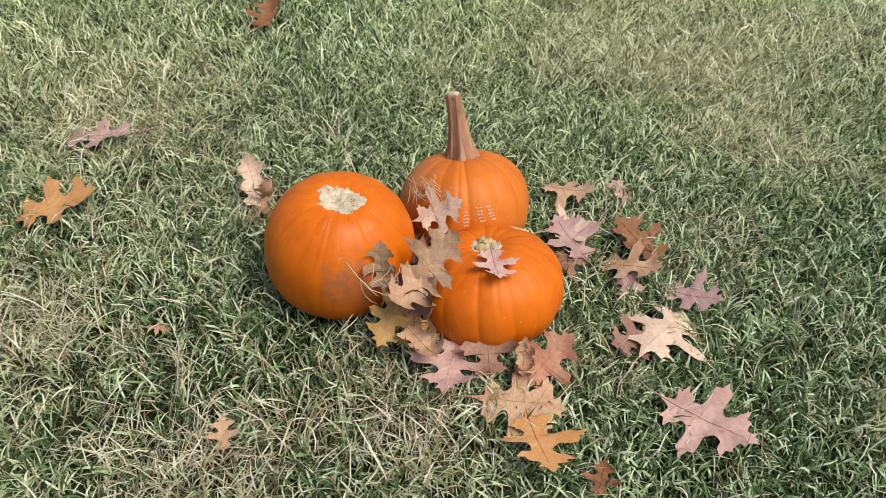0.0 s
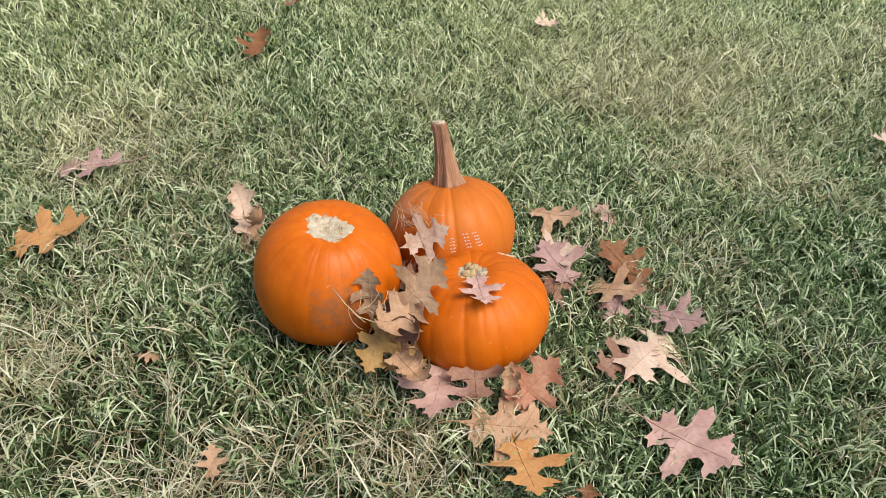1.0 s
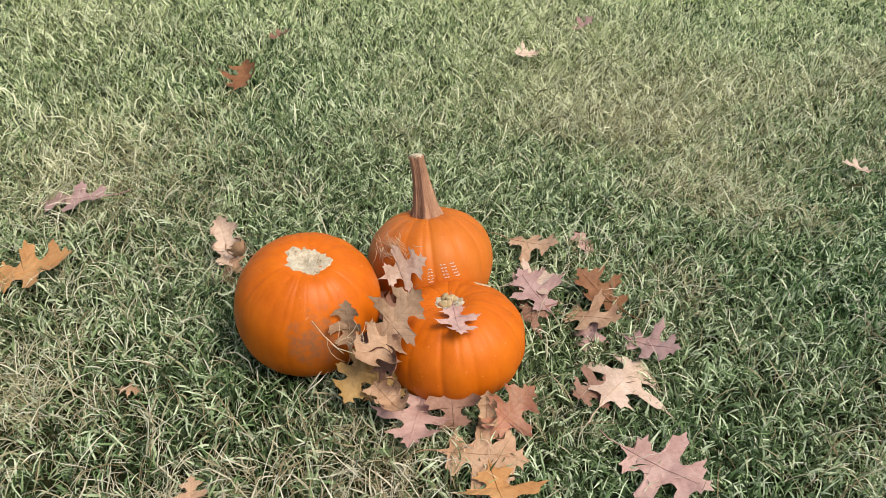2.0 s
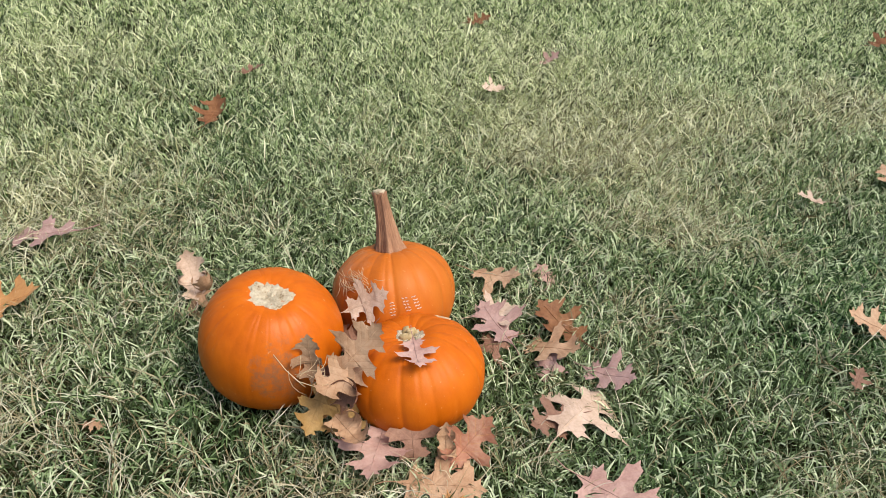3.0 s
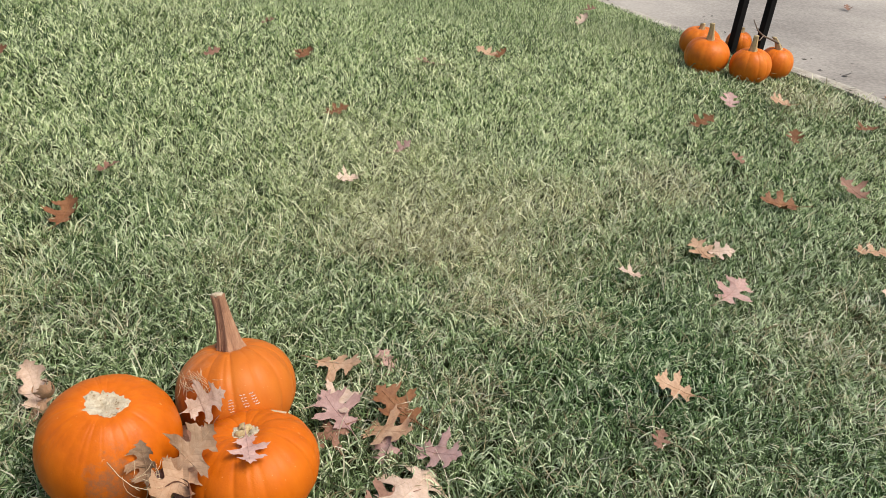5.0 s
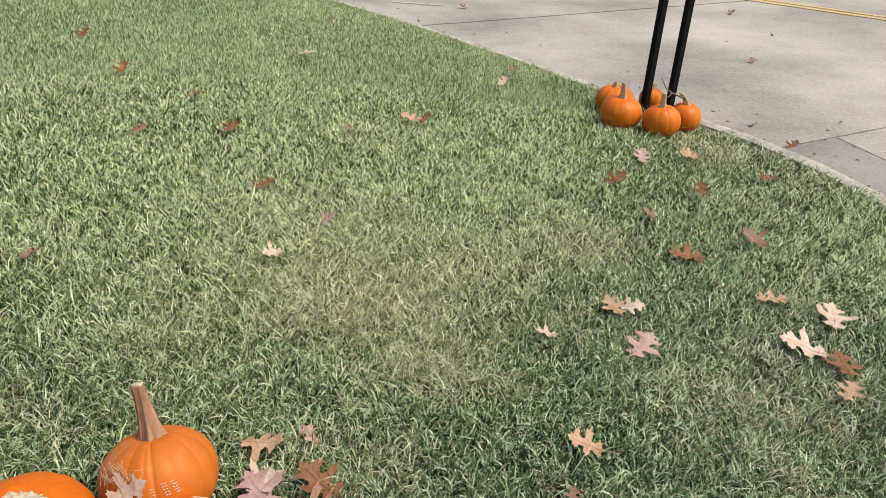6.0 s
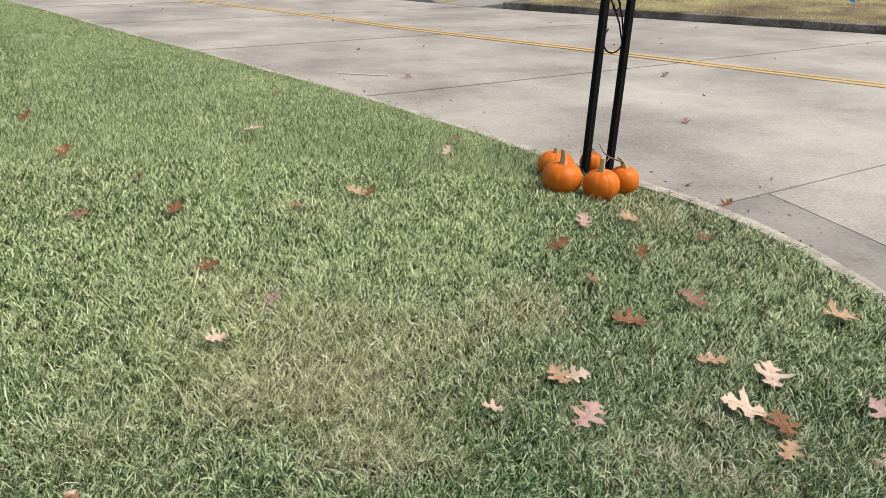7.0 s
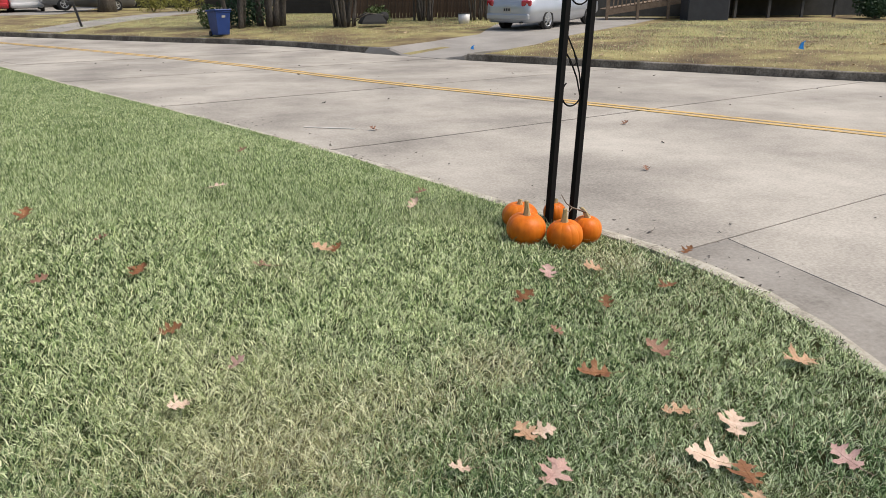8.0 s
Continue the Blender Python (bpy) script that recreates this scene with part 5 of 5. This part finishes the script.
def house(a, b, depth, h, label, found=.9):
    """A plain long house: base course, siding, roof and windows."""
    A, B = Vector((*a, 0)), Vector((*b, 0))
    d = B - A
    n = Vector((-d.y, d.x, 0)).normalized()
    ang = math.degrees(math.atan2(d.y, d.x))
    z = float(yard(*a)) - .1
    ob = thing("house", Matrix.Translation((A.x, A.y, z)) @ pose(0, 0, 0, 0, 0, ang), label, "house")
    L = d.length
    part("foundation", box(L, depth, found, (L / 2, depth / 2, found / 2), None, .01), m_found, ob, "grey block foundation")
    part("wall", box(L - .06, depth - .06, h - found, (L / 2, depth / 2, found + (h - found) / 2), None, .01), m_wall, ob)
    k = 0
    zz = found + .08
    while zz < h - .1:
        part("siding_board", box(L - .02, .02, .17, (L / 2, .02, zz), pose(0, 0, 0, 4), .003), m_wall, ob)
        zz += .19
    v = [(-.4, -.5, h), (L + .4, -.5, h), (L + .4, depth + .5, h), (-.4, depth + .5, h), (-.4, depth / 2, h + 1.7), (L + .4, depth / 2, h + 1.7)]
    part("roof", mesh_of("roof", v, [(0, 1, 5, 4), (2, 3, 4, 5), (0, 4, 3), (1, 2, 5), (3, 2, 1, 0)], m_roof), m_roof, ob)


house((16.2, 30.2), (31.0, 24.6), 7, 3.4, "dark-sided single-storey house behind the deck")
house((-3.0, 56.0), (7.5, 52.5), 7, 3.2, "dark-sided house shaded by trees", .06)
house((-22, 62), (-7, 58), 8, 3.2, "dark far house behind parked cars", .06)
house((6.5, 40), (15.5, 36.5), 6, 3.2, "dark house behind the board fence", .06)

cover = thing("utility_box", at_yard(20.15, 24.75), "slate grey utility box in front of the deck", "utility box")
cover.rotation_euler = (0, 0, radians(-20))
part("body", box(1.55, 1.0, 1.5, (0, 0, .73), None, .03), m_box, cover)
part("side_panel", box(.02, .9, 1.3, (.79, 0, .72), None, .005), m_box, cover)


def flag(x, y, h, label, size=1.0):
    ob = thing("marker_flag", Matrix.Translation(at_yard(x, y)) @ Matrix.Scale(size, 4), label, "flag")
    part("wire", tube_mesh("wire", [(0, 0, -.03), (0, 0, h)], [.004, .004], 6, m_plate), m_plate, ob)
    v = [(0, 0, h), (.02, 0, h - .19), (-.13, .02, h - .16), (-.10, -.02, h - .03), (.06, .0, h + .01)]
    bm = bmesh.new()
    w = [bm.verts.new(p) for p in v]
    g = bm.faces.new(w)
    q = bmesh.ops.extrude_face_region(bm, geom=[g])
    bmesh.ops.translate(bm, verts=[e for e in q["geom"] if isinstance(e, bmesh.types.BMVert)], vec=(0, .004, 0))
    part("flag", bm, m_flag, ob)


flag(14.24, 13.66, .30, "small blue marker flag in the dry verge")
flag(8.5, 19.56, .26, "small blue marker flag at the driveway edge", 0.62)

pail = thing("bucket", at_yard(11.5, 27.9), "white bucket with a black rim in the yard", "bucket")
part("body", tube_mesh("body", [(0, 0, 0), (0, 0, .15), (0, 0, .36)], [.20, .22, .23], 20, m_whitecar), m_whitecar, pail)
part("rim", tube_mesh("rim", [(0, 0, .36), (0, 0, .385)], [.24, .24], 20, m_black), m_black, pail)
heap = thing("wheelbarrow", at_yard(7.95, 28.2), "black overturned wheelbarrow beside a tree", "wheelbarrow")
secs = [[(-a, -b, z), (a, -b, z), (a, b, z), (-a, b, z)] for a, b, z in ((.48, .33, .12), (.46, .32, .2), (.30, .20, .45), (.26, .16, .47))]
part("tray", mesh_of("tray", *loft(secs), m_rubber), m_rubber, heap)
part("wheel", tube_mesh("wheel", [(.45, -.04, .36), (.45, .04, .36)], [.18, .18], 18, m_rubber), m_rubber, heap)
for s in (-1, 1):
    part("handle", tube_mesh("handle", [(.4, s * .1, .42), (-.2, s * .22, .5), (-.8, s * .3, .2)], [.02, .02, .02], 8, m_bark), m_bark, heap)
stake = thing("marker_post", at_yard(-2.55, 35.2), "leaning black marker post on the verge", "post")
part("pole", box(.09, .09, .95, (-.08, 0, .42), pose(0, 0, 0, 0, -12), .01), m_black, stake)
part("head", box(.30, .10, .14, (-.30, 0, .95), pose(0, 0, 0, 0, -6), .03), m_black, stake)


# ---- litter: leaf crumbs on the far yard, debris in the gutter ----
def flakes(name, pts, size, material, label, category, seed):
    rng = np.random.default_rng(seed)
    n = len(pts)
    a = rng.uniform(0, 6.28, n)
    s = size * rng.lognormal(0, .4, n)
    t = rng.uniform(-.5, .5, (n, 2))
    v = []
    for (x, y, z), q, l, (u, w) in zip(pts, a, s, t):
        c, d = math.cos(q), math.sin(q)
        v += [(x - c * l, y - d * l, z + .004), (x + d * l * .5, y - c * l * .5, z + .006 + u * l), (x + c * l, y + d * l, z + .008 + w * l), (x - d * l * .45, y + c * l * .45, z + .005)]
    return tagged(new(name, mesh_of(name, v, [(4 * k, 4 * k + 1, 4 * k + 2, 4 * k + 3) for k in range(n)], material)), label, category, kind="stuff")


def litter():
    rng = np.random.default_rng(11)
    pts = []
    for _ in range(2600):
        w, o = rng.uniform(-2, 26), .5 + abs(rng.normal(4, 4))
        x = line_x("far", w) + o
        y = w + SKEW * x
        if x > 5 and -1.2 < (x - 6.5) * .55 - (y - 21) * .83 and (x - 7.7) * .55 - (y - 18.4) * .83 < .9:
            continue
        if math.sin(1.3 * x + .4 * y) + math.sin(.7 * y - x) > rng.uniform(-1.5, 1.5):
            pts.append((x, y, float(yard(x, y)) + .03))
    flakes("leaf_litter", pts, .032, m_strand, "pale fallen leaves scattered over the dry yard", "leaves", 1)
    pts = []
    for _ in range(3200):
        w = 2 + rng.beta(1.4, 1.6) * 13
        x = line_x("near", w) + .17 + abs(rng.normal(0, .06)) + .04 * np.sin(2.1 * w) + (.0 if rng.random() < .93 else rng.uniform(0, .7))
        pts.append((x, w + SKEW * x, ROAD_Z + .002)) if rng.random() < .15 + .85 * (math.sin(1.7 * w) * math.sin(4.1 * w + 1) > 0.1) else None
    flakes("gutter_debris", pts, .013, m_bark, "dark leaf crumbs and grit lying in the gutter", "debris", 2)
    pts = []
    for _ in range(90):
        w = rng.uniform(0, 22)
        x = rng.uniform(line_x("near", w) + .9, line_x("far", w) - .2)
        pts.append((x, w + SKEW * x, ROAD_Z + .004))
    flakes("road_debris", pts, .026, m_bark, "few dark leaf scraps lying on the road", "debris", 3)


litter()
for i, (x, y, s, h, c) in enumerate(((3.52, 3.62, .10, 20, "rust"), (4.9, 6.1, .09, 70, "brown"), (6.2, 8.5, .12, 10, "brown"), (2.9, 9.3, .12, 150, "brown"))):
    leaf(x, y, s, h, c, 500 + i, z=(KERB_Z if x < 3.6 and y < 4 else ROAD_Z) + .02, bend=.8, curl=.9, where="lying at the roadside")


def far_grass():
    rng = np.random.default_rng(8)
    n = 240000
    w = rng.uniform(-3, 40, n)
    o = .2 + rng.uniform(0, 1, n) ** 1.6 * 14
    x = line_x("far", w) + o
    y = w + SKEW * x
    on_drive = ((x - 6.5) * .55 - (y - 21) * .83 > -1.2) & ((x - 7.7) * .55 - (y - 18.4) * .83 < .9) & (x > 5)
    k = ~on_drive & (rng.uniform(0, 1, n) < np.clip(-.24 + .15 * o + .24 * np.sin(.9 * w + 2) + .15 * np.sin(.9 * x + 1.7 * y), .05, 1))
    x, y = x[k], y[k]
    n = len(x)
    blades("yard_grass", x, y, yard(x, y) - .005, .05 * rng.lognormal(0, .3, n), .011 * rng.uniform(.6, 1.4, n), rng.uniform(.4, 1.4, n), rng, m_far_grass, "dry yellow-green grass across the road", 1)


far_grass()

build_grass()
